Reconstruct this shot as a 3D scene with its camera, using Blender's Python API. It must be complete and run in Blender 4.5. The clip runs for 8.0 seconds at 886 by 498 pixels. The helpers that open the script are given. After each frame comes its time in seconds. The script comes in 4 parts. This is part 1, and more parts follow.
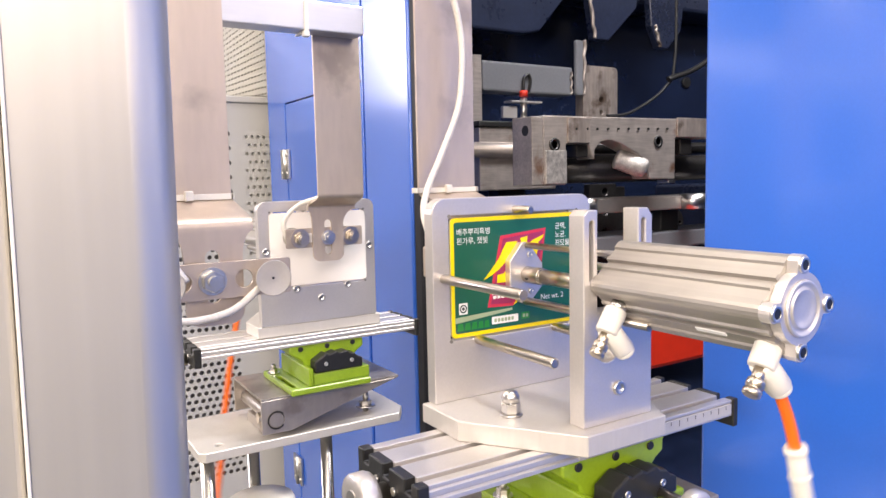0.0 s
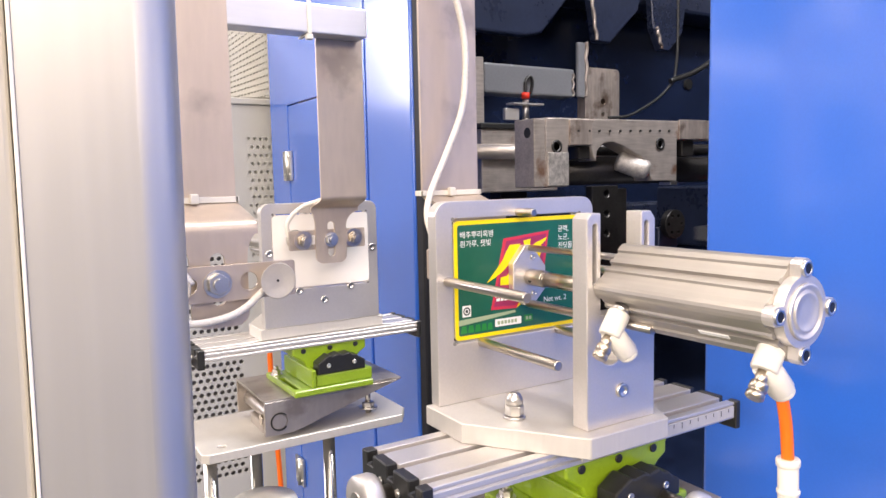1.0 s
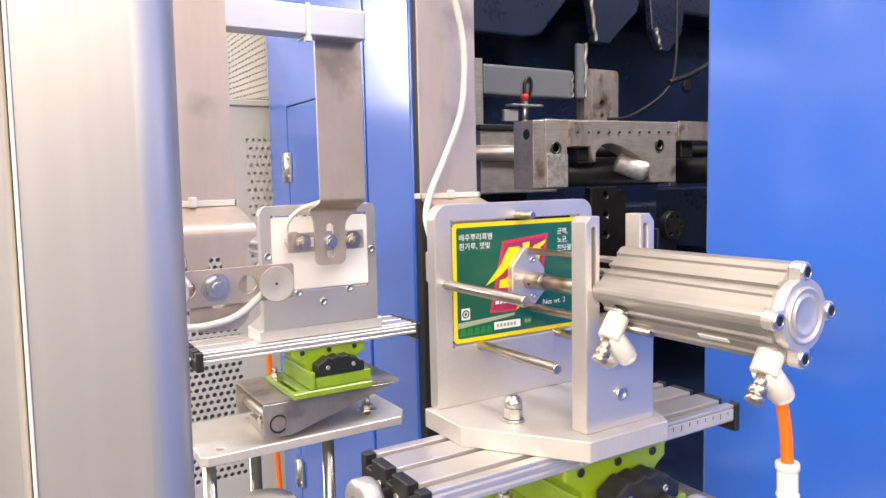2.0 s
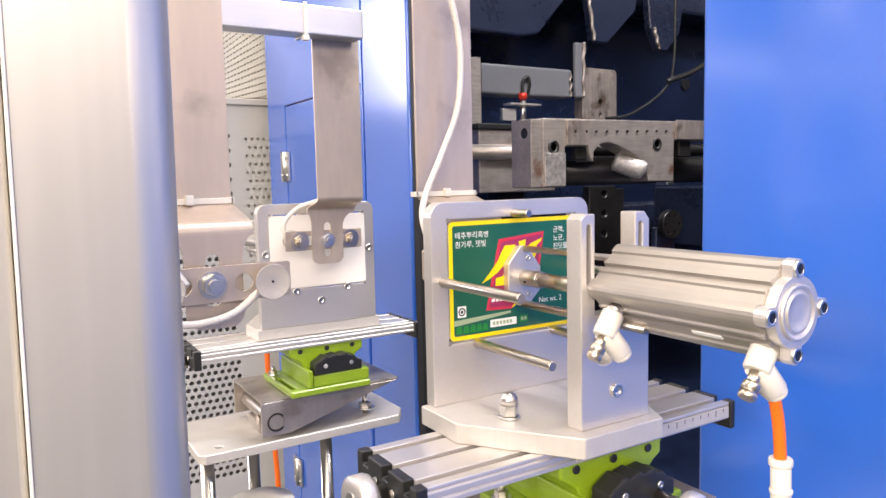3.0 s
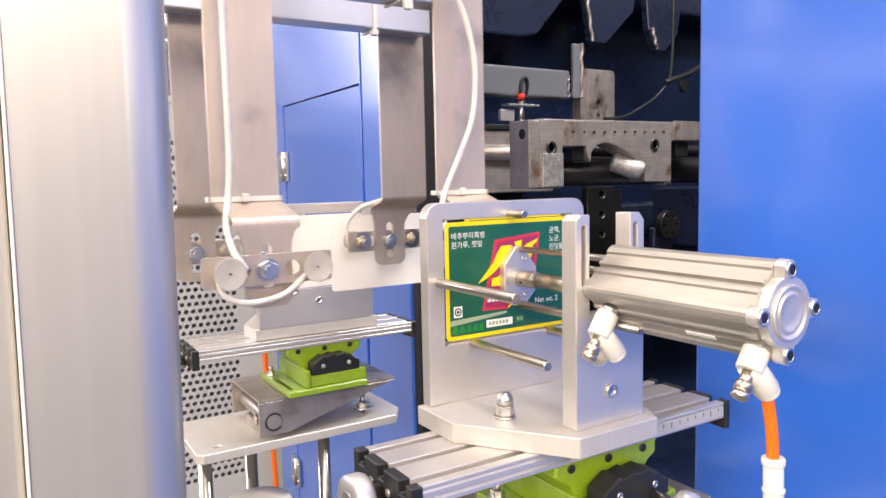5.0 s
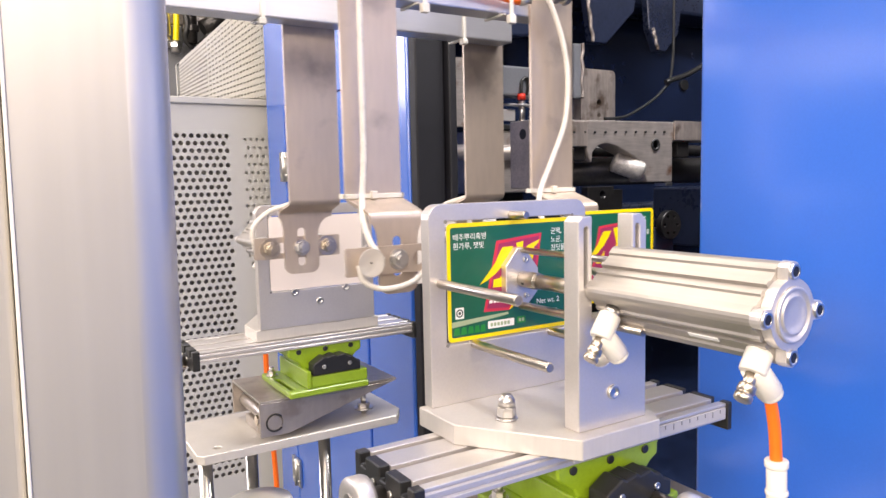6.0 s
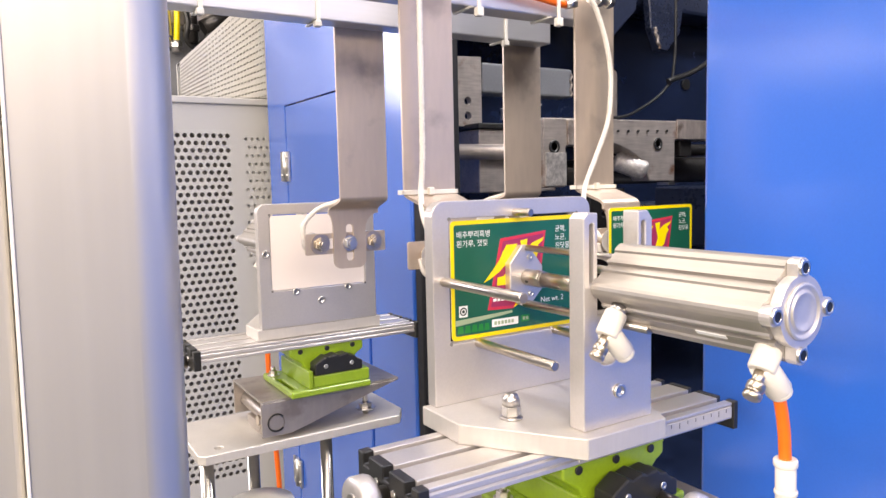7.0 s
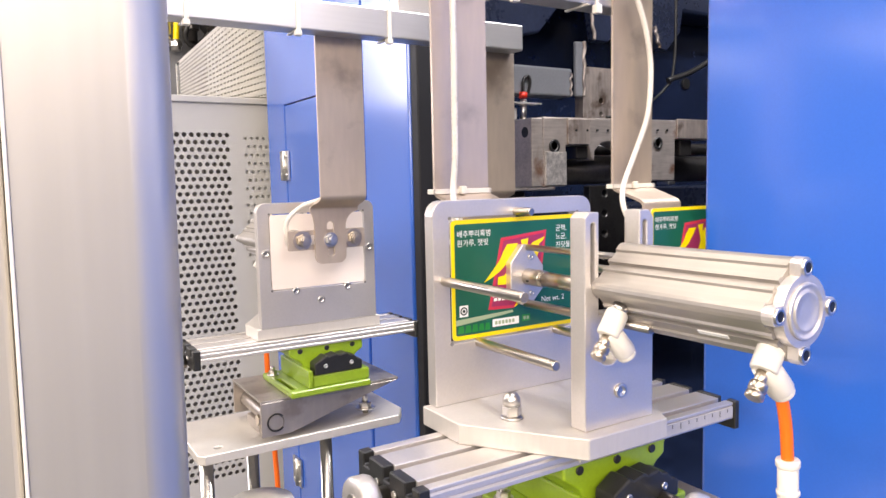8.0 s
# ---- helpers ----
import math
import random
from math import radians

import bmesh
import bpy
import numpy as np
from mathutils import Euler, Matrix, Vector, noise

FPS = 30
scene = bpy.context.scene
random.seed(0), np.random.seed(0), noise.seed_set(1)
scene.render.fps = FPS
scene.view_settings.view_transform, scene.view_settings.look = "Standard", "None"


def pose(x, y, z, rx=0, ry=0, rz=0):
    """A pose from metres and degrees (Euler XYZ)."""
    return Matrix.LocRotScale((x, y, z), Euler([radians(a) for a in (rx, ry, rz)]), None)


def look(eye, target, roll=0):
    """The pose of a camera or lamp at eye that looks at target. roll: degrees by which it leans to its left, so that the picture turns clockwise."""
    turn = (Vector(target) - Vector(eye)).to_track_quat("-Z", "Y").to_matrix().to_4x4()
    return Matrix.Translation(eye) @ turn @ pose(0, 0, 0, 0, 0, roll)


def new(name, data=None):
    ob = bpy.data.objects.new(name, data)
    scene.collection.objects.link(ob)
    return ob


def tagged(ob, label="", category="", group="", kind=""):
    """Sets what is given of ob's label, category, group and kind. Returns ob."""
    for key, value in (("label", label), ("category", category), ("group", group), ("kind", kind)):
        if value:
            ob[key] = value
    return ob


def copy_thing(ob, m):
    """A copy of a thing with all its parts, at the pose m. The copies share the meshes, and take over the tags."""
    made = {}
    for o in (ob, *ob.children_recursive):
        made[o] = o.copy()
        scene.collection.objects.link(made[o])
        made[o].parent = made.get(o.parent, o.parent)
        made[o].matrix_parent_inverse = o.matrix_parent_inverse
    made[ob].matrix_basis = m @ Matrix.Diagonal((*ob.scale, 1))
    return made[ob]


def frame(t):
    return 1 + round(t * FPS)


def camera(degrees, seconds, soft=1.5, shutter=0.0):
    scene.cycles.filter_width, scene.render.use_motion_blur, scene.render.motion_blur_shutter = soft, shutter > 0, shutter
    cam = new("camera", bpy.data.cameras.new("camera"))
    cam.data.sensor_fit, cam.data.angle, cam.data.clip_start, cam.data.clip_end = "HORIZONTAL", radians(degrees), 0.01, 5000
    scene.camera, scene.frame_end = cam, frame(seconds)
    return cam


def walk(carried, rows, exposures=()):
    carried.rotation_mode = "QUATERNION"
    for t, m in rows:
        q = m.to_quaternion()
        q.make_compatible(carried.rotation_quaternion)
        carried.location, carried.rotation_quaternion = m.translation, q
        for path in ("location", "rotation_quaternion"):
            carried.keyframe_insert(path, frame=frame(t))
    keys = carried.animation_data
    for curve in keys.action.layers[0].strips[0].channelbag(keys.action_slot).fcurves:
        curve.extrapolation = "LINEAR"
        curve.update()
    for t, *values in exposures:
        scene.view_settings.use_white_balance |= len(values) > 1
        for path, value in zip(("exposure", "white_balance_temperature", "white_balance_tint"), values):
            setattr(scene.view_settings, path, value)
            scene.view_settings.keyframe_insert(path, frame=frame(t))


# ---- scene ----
cam = camera(64.05, 8.0, shutter=0.5)
PATH = [
    (0, look((-0.0215, -0.0365, 1.1973), (0.2921, 0.4717, 1.1394), -1.25)),
    (0.5, look((-0.0234, -0.0385, 1.1985), (0.2904, 0.4698, 1.1416), -1.23)),
    (1, look((-0.0242, -0.0373, 1.1988), (0.2886, 0.4715, 1.1419), -1.23)),
    (1.5, look((-0.0241, -0.0360, 1.2009), (0.2890, 0.4727, 1.1447), -1.24)),
    (3, look((-0.0224, -0.0401, 1.1994), (0.2913, 0.4682, 1.1426), -1.28)),
    (3.5, look((-0.0226, -0.0409, 1.2021), (0.2913, 0.4673, 1.1455), -1.24)),
    (4, look((-0.0223, -0.0413, 1.2005), (0.2916, 0.4668, 1.1435), -1.26)),
    (4.5, look((-0.0218, -0.0439, 1.1995), (0.2925, 0.4640, 1.1429), -1.22)),
    (6, look((-0.0222, -0.0419, 1.2010), (0.2921, 0.4660, 1.1440), -1.22)),
    (6.5, look((-0.0213, -0.0381, 1.1983), (0.2927, 0.4700, 1.1411), -1.31)),
    (7, look((-0.0216, -0.0363, 1.1981), (0.2923, 0.4719, 1.1417), -1.28)),
    (7.5, look((-0.0212, -0.0363, 1.1982), (0.2929, 0.4717, 1.1416), -1.30)),
    (8, look((-0.0213, -0.0341, 1.1979), (0.2930, 0.4738, 1.1410), -1.26)),
]
walk(cam, PATH, [(0.0, 0.34), (8.0, 0.34)])

# ---- light: unseen area lamps added over and around the hall ----
world = bpy.data.worlds.new("hall_air")
scene.world = world
world.use_nodes = True
world.node_tree.nodes["Background"].inputs[0].default_value = (0.9, 0.95, 1.0, 1)
world.node_tree.nodes["Background"].inputs[1].default_value = 0.05


def unseen_lamp(x, y, z, sx, sy, watts, colour, target):
    d = bpy.data.lights.new("unseen_lamp", "AREA")
    d.shape, d.size, d.size_y, d.energy, d.color = "RECTANGLE", sx, sy, watts, colour
    ob = new("unseen_lamp", d)
    ob.matrix_world = look((x, y, z), target)
    return ob


unseen_lamp(-1.0, -0.6, 2.85, 2.4, 0.5, 24, (1.0, 0.84, 0.68), (-1.0, -0.59, 0))
unseen_lamp(-1.1, 1.6, 2.85, 2.6, 1.0, 50, (1.0, 0.88, 0.77), (-1.1, 1.61, 0))
# lamp added above the roofless chamber to brighten its tooling
unseen_lamp(1.2, 0.1, 2.85, 1.6, 0.5, 60, (0.96, 0.93, 0.95), (1.2, 0.11, 0))
# unseen fills added behind, to the west and north; no window is built
unseen_lamp(-1.0, -2.4, 2.6, 3.0, 1.0, 72, (1.0, 0.84, 0.70), (-0.1, 0.3, 1.2))
unseen_lamp(-3.7, -1.4, 2.2, 3.6, 1.3, 195, (1.0, 0.87, 0.77), (0.4, -0.2, 1.4))
unseen_lamp(-2.2, 5.9, 2.35, 3.0, 1.1, 115, (0.97, 0.91, 1.0), (-0.3, 2.0, 1.6))

# ---- materials ----


def mat(name, colour, rough=0.5, metal=0.0, spread=0.12, scale=40.0, fine=400.0, bump=0.05, stretch=(1, 1, 1), spots=None, coat=0.0, through_light=0.0):
    """A surface with variation at two scales: cloudy patches and fine grain."""
    m = bpy.data.materials.new(name)
    m.use_nodes = True
    nt = m.node_tree
    n, l = nt.nodes, nt.links
    b = n["Principled BSDF"]
    tc = n.new("ShaderNodeTexCoord")
    mp = n.new("ShaderNodeMapping")
    mp.inputs["Scale"].default_value = stretch
    l.new(tc.outputs["Object"], mp.inputs["Vector"])
    big, small = n.new("ShaderNodeTexNoise"), n.new("ShaderNodeTexNoise")
    big.inputs["Scale"].default_value, big.inputs["Detail"].default_value = scale, 4
    small.inputs["Scale"].default_value, small.inputs["Detail"].default_value = fine, 3
    l.new(tc.outputs["Object"], big.inputs["Vector"])
    l.new(mp.outputs["Vector"], small.inputs["Vector"])
    mix = n.new("ShaderNodeMix")
    mix.data_type = "FLOAT"
    mix.inputs[0].default_value = 0.4
    l.new(big.outputs["Fac"], mix.inputs[2])
    l.new(small.outputs["Fac"], mix.inputs[3])
    ramp = n.new("ShaderNodeValToRGB")
    e = ramp.color_ramp.elements
    e[0].position, e[1].position = 0.3, 0.7
    e[0].color = (*[c * (1 - spread) for c in colour], 1)
    e[1].color = (*[min(1, c * (1 + spread)) for c in colour], 1)
    l.new(mix.outputs[0], ramp.inputs[0])
    out = ramp.outputs[0]
    if spots:
        sn = n.new("ShaderNodeTexNoise")
        sn.inputs["Scale"].default_value, sn.inputs["Detail"].default_value = spots[1], 6
        l.new(tc.outputs["Object"], sn.inputs["Vector"])
        sr = n.new("ShaderNodeValToRGB")
        sr.color_ramp.elements[0].position, sr.color_ramp.elements[1].position = spots[2], spots[2] + 0.12
        l.new(sn.outputs["Fac"], sr.inputs[0])
        cm = n.new("ShaderNodeMix")
        cm.data_type = "RGBA"
        l.new(sr.outputs[0], cm.inputs[0])
        l.new(out, cm.inputs[6])
        cm.inputs[7].default_value = (*spots[0], 1)
        out = cm.outputs[2]
    l.new(out, b.inputs["Base Color"])
    rr = n.new("ShaderNodeMapRange")
    rr.inputs["To Min"].default_value, rr.inputs["To Max"].default_value = max(0.03, rough * 0.8), min(1, rough * 1.2)
    l.new(mix.outputs[0], rr.inputs["Value"])
    l.new(rr.outputs[0], b.inputs["Roughness"])
    b.inputs["Metallic"].default_value = metal
    b.inputs["Coat Weight"].default_value = coat
    b.inputs["Coat Roughness"].default_value = max(0.12, rough * 0.8)
    if through_light:
        b.inputs["Transmission Weight"].default_value = through_light
        b.inputs["IOR"].default_value = 1.3
    if bump:
        bp = n.new("ShaderNodeBump")
        bp.inputs["Strength"].default_value, bp.inputs["Distance"].default_value = bump, 0.002
        l.new(small.outputs["Fac"], bp.inputs["Height"])
        l.new(bp.outputs[0], b.inputs["Normal"])
    return m


ALU = mat("satin_anodised_aluminium", (0.69, 0.655, 0.63), 0.38, 0.70, 0.06, 18, 500, 0.04)
ALU_SAW = mat("milled_aluminium_edge", (0.62, 0.59, 0.555), 0.5, 0.45, 0.06, 30, 300, 0.08, (1, 1, 0.15))
ALU_TUBE = mat("drawn_aluminium_tube", (0.62, 0.62, 0.65), 0.38, 0.75, 0.05, 12, 300, 0.03, (0.05, 1, 1))
ALU_CYL = mat("extruded_cylinder_aluminium", (0.44, 0.41, 0.375), 0.45, 0.72, 0.14, 20, 260, 0.05, (1, 0.02, 1))
STEEL = mat("mill_finish_stainless_sheet", (0.565, 0.475, 0.395), 0.45, 0.66, 0.10, 10, 150, 0.03, (1, 1, 0.2), ((0.39, 0.33, 0.28), 15, 0.56))
ROD = mat("polished_steel_rod", (0.50, 0.46, 0.415), 0.30, 1.0, 0.10, 60, 300, 0.02)
CHROME = mat("zinc_plated_steel", (0.66, 0.64, 0.62), 0.30, 1.0, 0.08, 80, 500, 0.03)
BRASS = mat("nickel_plated_brass", (0.64, 0.565, 0.47), 0.30, 1.0, 0.08, 80, 500, 0.02)
GREEN = mat("lime_green_enamel", (0.235, 0.355, 0.015), 0.32, 0.0, 0.12, 25, 300, 0.06, coat=0.3)
BLACK = mat("black_moulded_plastic", (0.018, 0.018, 0.018), 0.38, 0.0, 0.2, 60, 600, 0.06)
BLUE = mat("blue_machine_enamel", (0.028, 0.130, 0.61), 0.23, 0.0, 0.06, 3, 420, 0.02, coat=1.0)
RUBBER = mat("black_rubber_seal", (0.006, 0.006, 0.010), 0.6, 0.0, 0.2, 60, 600, 0.05)
GREY = mat("pale_grey_powder_coat", (0.50, 0.49, 0.46), 0.5, 0.0, 0.05, 5, 600, 0.08)
CREAM = mat("cream_powder_coat", (0.66, 0.64, 0.58), 0.5, 0.0, 0.05, 5, 600, 0.08)
POST = mat("satin_aluminium_post", (0.55, 0.53, 0.51), 0.38, 0.62, 0.05, 6, 180, 0.03, (1, 1, 0.02))
DARK = mat("dark_machine_paint", (0.010, 0.017, 0.046), 0.26, 0.0, 0.45, 6, 30, 0.22, coat=0.6)
NAVY = mat("navy_frame_paint", (0.017, 0.023, 0.048), 0.28, 0.0, 0.35, 9, 90, 0.18, coat=0.3)
SLATE = mat("slate_grey_casting_paint", (0.15, 0.155, 0.17), 0.42, 0.0, 0.15, 8, 200, 0.08)
IRON = mat("oiled_ground_tool_steel", (0.47, 0.42, 0.385), 0.36, 0.6, 0.30, 24, 240, 0.08, (0.1, 1, 1), ((0.22, 0.115, 0.07), 16, 0.60))
BLACKSTEEL = mat("blackened_oily_steel", (0.05, 0.047, 0.046), 0.32, 0.7, 0.3, 20, 200, 0.06)
RAWIRON = mat("raw_mottled_steel", (0.44, 0.38, 0.34), 0.46, 0.7, 0.40, 18, 120, 0.15, (1, 1, 0.2), ((0.17, 0.125, 0.10), 22, 0.53))
KNURL = mat("hatched_bright_steel", (0.56, 0.53, 0.50), 0.42, 0.7, 0.45, 120, 700, 0.6, (1, 1, 0.4))
LEG = mat("bright_ground_steel_bar", (0.60, 0.57, 0.53), 0.17, 1.0, 0.05, 60, 300, 0.0)
FOLDED = mat("dull_folded_stainless", (0.43, 0.385, 0.345), 0.40, 0.68, 0.12, 14, 160, 0.04, (1, 1, 0.2), ((0.30, 0.26, 0.23), 22, 0.56))
WHITE = mat("ivory_moulded_plastic", (0.73, 0.70, 0.64), 0.35, 0.0, 0.03, 40, 500, 0.03)
HOSE = mat("milky_pneumatic_hose", (0.72, 0.68, 0.625), 0.28, 0.0, 0.05, 60, 500, 0.02)
CUP = mat("milky_silicone", (0.74, 0.70, 0.65), 0.40, 0.0, 0.06, 60, 500, 0.04, through_light=0.45)
ORANGE = mat("orange_polyurethane_hose", (0.90, 0.16, 0.01), 0.30, 0.0, 0.02, 60, 500, 0.0)
RED = mat("red_plastic", (0.65, 0.03, 0.01), 0.4, 0.0, 0.1, 40, 500, 0.04)
PAPER = mat("white_label_film", (0.86, 0.82, 0.79), 0.42, 0.0, 0.02, 12, 800, 0.02)
# copy of the white film with the carried sheet's pinkish shadow in its colour
PAPER_SHADED = mat("shaded_label_film", (0.86, 0.775, 0.73), 0.42, 0.0, 0.02, 12, 800, 0.02)
P_GREEN = mat("dark_green_print", (0.010, 0.105, 0.062), 0.30, 0.0, 0.06, 12, 800, 0.0, coat=0.3)
P_YELLOW = mat("yellow_print", (0.86, 0.68, 0.0), 0.32, 0.0, 0.03, 30, 800, 0.0)
P_MAGENTA = mat("crimson_print", (0.55, 0.035, 0.075), 0.32, 0.0, 0.10, 30, 800, 0.0)
P_PLUM = mat("plum_print", (0.30, 0.03, 0.10), 0.32, 0.0, 0.10, 30, 800, 0.0)
P_WHITE = mat("white_print", (0.85, 0.85, 0.83), 0.35, 0.0, 0.02, 30, 800, 0.0)
P_LIME = mat("mid_green_print", (0.02, 0.22, 0.04), 0.35, 0.0, 0.02, 30, 800, 0.0)
P_OLIVE = mat("pale_green_print", (0.34, 0.42, 0.27), 0.35, 0.0, 0.02, 30, 800, 0.0)
P_BLACK = mat("black_print", (0.02, 0.03, 0.03), 0.35, 0.0, 0.02, 30, 800, 0.0)
# unseen floor and walls kept dull to cut bounced light; ceiling kept paler
FLOOR = mat("worn_green_floor_paint", (0.075, 0.088, 0.082), 0.4, 0.0, 0.15, 3, 60, 0.05)
PLASTER = mat("grey_hall_wall", (0.47, 0.46, 0.445), 0.8, 0.0, 0.06, 2, 60, 0.05)
CEILING = mat("white_hall_ceiling", (0.74, 0.73, 0.71), 0.8, 0.0, 0.04, 2, 60, 0.05)
# mid tone that puts the dark of the grille slits into the backing
SLIT_SHADE = mat("slit_shade_tone", (0.46, 0.44, 0.40), 0.8, 0.0, 0.25, 30, 300, 0.1)
# shade inside the holes, put into an even dark colour
HOLE_SHADE = mat("painted_hole_shade", (0.21, 0.20, 0.19), 0.7, 0.0, 0.2, 5, 60, 0.0)

# ---- mesh helpers ----


def root_place(ob):
    while ob is not None and ob.parent is not None:
        ob = ob.parent
    return Vector() if ob is None else ob.matrix_basis.translation


def part(name, bm, material, parent=None, label=""):
    """Links a bmesh as one mesh object under a thing or a part."""
    bmesh.ops.recalc_face_normals(bm, faces=bm.faces)
    bm.transform(Matrix.Translation(-root_place(parent)))
    me = bpy.data.meshes.new(name)
    bm.to_mesh(me)
    bm.free()
    me.materials.append(material)
    ob = new(name, me)
    if parent is not None:
        ob.parent = parent
    if label:
        ob["label"] = label
    return ob


def thing(name, label, category, at=(0, 0, 0), group=""):
    ob = new(name)
    ob.matrix_basis = Matrix.Translation(at)
    ob.empty_display_size = 0.02
    return tagged(ob, label, category, group)


def smooth(bm):
    for f in bm.faces:
        f.smooth = True
    return bm


def bevelled(bm, r, seg=2, angle=40):
    es = [e for e in bm.edges if len(e.link_faces) == 2 and e.calc_face_angle(0) > radians(angle)]
    if r > 0:
        bmesh.ops.bevel(bm, geom=es, offset=r, segments=seg, affect="EDGES", profile=0.5, clamp_overlap=True)
    return bm


def box(x0, x1, y0, y1, z0, z1, r=0.001, seg=2):
    bm = bmesh.new()
    bmesh.ops.create_cube(bm, size=1)
    for v in bm.verts:
        v.co = Vector(((x0 + x1) / 2 + v.co.x * (x1 - x0), (y0 + y1) / 2 + v.co.y * (y1 - y0), (z0 + z1) / 2 + v.co.z * (z1 - z0)))
    return bevelled(bm, r, seg)


def rounded(x0, x1, z0, z1, r, n=5):
    """A rounded rectangle as a list of (x, z)."""
    out = []
    for cx, cz, a in ((x1 - r, z1 - r, 0), (x0 + r, z1 - r, 90), (x0 + r, z0 + r, 180), (x1 - r, z0 + r, 270)):
        out += [(cx + r * math.cos(radians(a + 90 * i / n)), cz + r * math.sin(radians(a + 90 * i / n))) for i in range(n + 1)]
    return out


def ring(cx, cz, r, n=16):
    return [(cx + r * math.cos(2 * math.pi * i / n), cz + r * math.sin(2 * math.pi * i / n)) for i in range(n)]


def plate(outline, d0, d1, holes=(), axis="y", r=0.0006, seg=1):
    """A plate cut from an outline, with holes through it, from depth d0 to d1 along an axis. Outline in (x, z), (y, z) or (x, y)."""
    bm = bmesh.new()
    es = []

    def to(p, d):
        return {"y": (p[0], d, p[1]), "x": (d, p[0], p[1]), "z": (p[0], p[1], d)}[axis]

    for loop in (outline, *holes):
        vs = [bm.verts.new(to(p, d0)) for p in loop]
        es += [bm.edges.new((vs[i], vs[(i + 1) % len(vs)])) for i in range(len(vs))]
    bmesh.ops.triangle_fill(bm, edges=es, use_beauty=True, use_dissolve=False)
    bmesh.ops.dissolve_limit(bm, angle_limit=0.01, verts=bm.verts, edges=bm.edges, delimit={"NORMAL"}) if not holes else None
    g = bmesh.ops.extrude_face_region(bm, geom=list(bm.faces))
    off = Vector(to((0, 0), d1)) - Vector(to((0, 0), d0))
    bmesh.ops.translate(bm, verts=[v for v in g["geom"] if isinstance(v, bmesh.types.BMVert)], vec=off)
    bmesh.ops.recalc_face_normals(bm, faces=bm.faces)
    if r:
        bevelled(bm, r, seg, 50)
    return bm


def rod(a, b, r, n=20, r2=None, bev=0.0):
    """A round bar from a to b."""
    a, b = Vector(a), Vector(b)
    bm = bmesh.new()
    bmesh.ops.create_cone(bm, cap_ends=True, segments=n, radius1=r, radius2=r if r2 is None else r2, depth=(b - a).length)
    if bev:
        es = [e for e in bm.edges if len(e.link_faces) == 2 and e.calc_face_angle(0) > 1.0]
        bmesh.ops.bevel(bm, geom=es, offset=bev, segments=2, affect="EDGES", profile=0.5)
    q = (b - a).to_track_quat("Z", "Y")
    bm.transform(Matrix.Translation((a + b) / 2) @ q.to_matrix().to_4x4())
    for f in bm.faces:
        f.smooth = len(f.verts) == 4
    return bm


def lathe(profile, origin, axis, n=28):
    """Turns (radius, height) pairs about an axis."""
    bm = bmesh.new()
    rows = []
    for r, h in profile:
        rows.append([bm.verts.new((r * math.cos(2 * math.pi * i / n), r * math.sin(2 * math.pi * i / n), h)) for i in range(n)])
    for p, q in zip(rows, rows[1:]):
        for i in range(n):
            f = bm.faces.new((p[i], p[(i + 1) % n], q[(i + 1) % n], q[i]))
            f.smooth = True
    bm.faces.new(rows[0][::-1])
    bm.faces.new(rows[-1])
    bm.transform(Matrix.Translation(origin) @ Vector(axis).to_track_quat("Z", "Y").to_matrix().to_4x4())
    return bm


def sweep(points, r, n=10, sub=8, flat=1.0):
    """A round hose along a smooth line through the points."""
    P = [Vector(p) for p in points]
    P = [P[0] * 2 - P[1], *P, P[-1] * 2 - P[-2]]
    line = []
    for i in range(1, len(P) - 2):
        for k in range(sub):
            t = k / sub
            a, b, c, d = P[i - 1], P[i], P[i + 1], P[i + 2]
            line.append(0.5 * (2 * b + (c - a) * t + (2 * a - 5 * b + 4 * c - d) * t * t + (3 * b - a - 3 * c + d) * t ** 3))
    line.append(P[-2])
    bm = bmesh.new()
    rows = []
    up = None
    for i, p in enumerate(line):
        d = (line[min(i + 1, len(line) - 1)] - line[max(i - 1, 0)]).normalized()
        if up is None:
            up = d.orthogonal().normalized()
        up = (up - d * up.dot(d)).normalized()
        side = d.cross(up)
        rows.append([bm.verts.new(p + (up * math.cos(2 * math.pi * k / n) + side * math.sin(2 * math.pi * k / n) * flat) * r) for k in range(n)])
    for p, q in zip(rows, rows[1:]):
        for k in range(n):
            bm.faces.new((p[k], p[(k + 1) % n], q[(k + 1) % n], q[k])).smooth = True
    bm.faces.new(rows[0][::-1])
    bm.faces.new(rows[-1])
    return bm


def hexnut(c, axis, r, h, hole=0.0):
    bm = bmesh.new()
    bmesh.ops.create_cone(bm, cap_ends=True, segments=6, radius1=r, radius2=r, depth=h)
    bevelled(bm, r * 0.08, 1)
    bm.transform(Matrix.Translation(Vector(c)) @ Vector(axis).to_track_quat("Z", "Y").to_matrix().to_4x4())
    return bm


def merged(*bms):
    out = bmesh.new()
    for b in bms:
        me = bpy.data.meshes.new("tmp")
        b.to_mesh(me)
        b.free()
        out.from_mesh(me)
        bpy.data.meshes.remove(me)
    return out


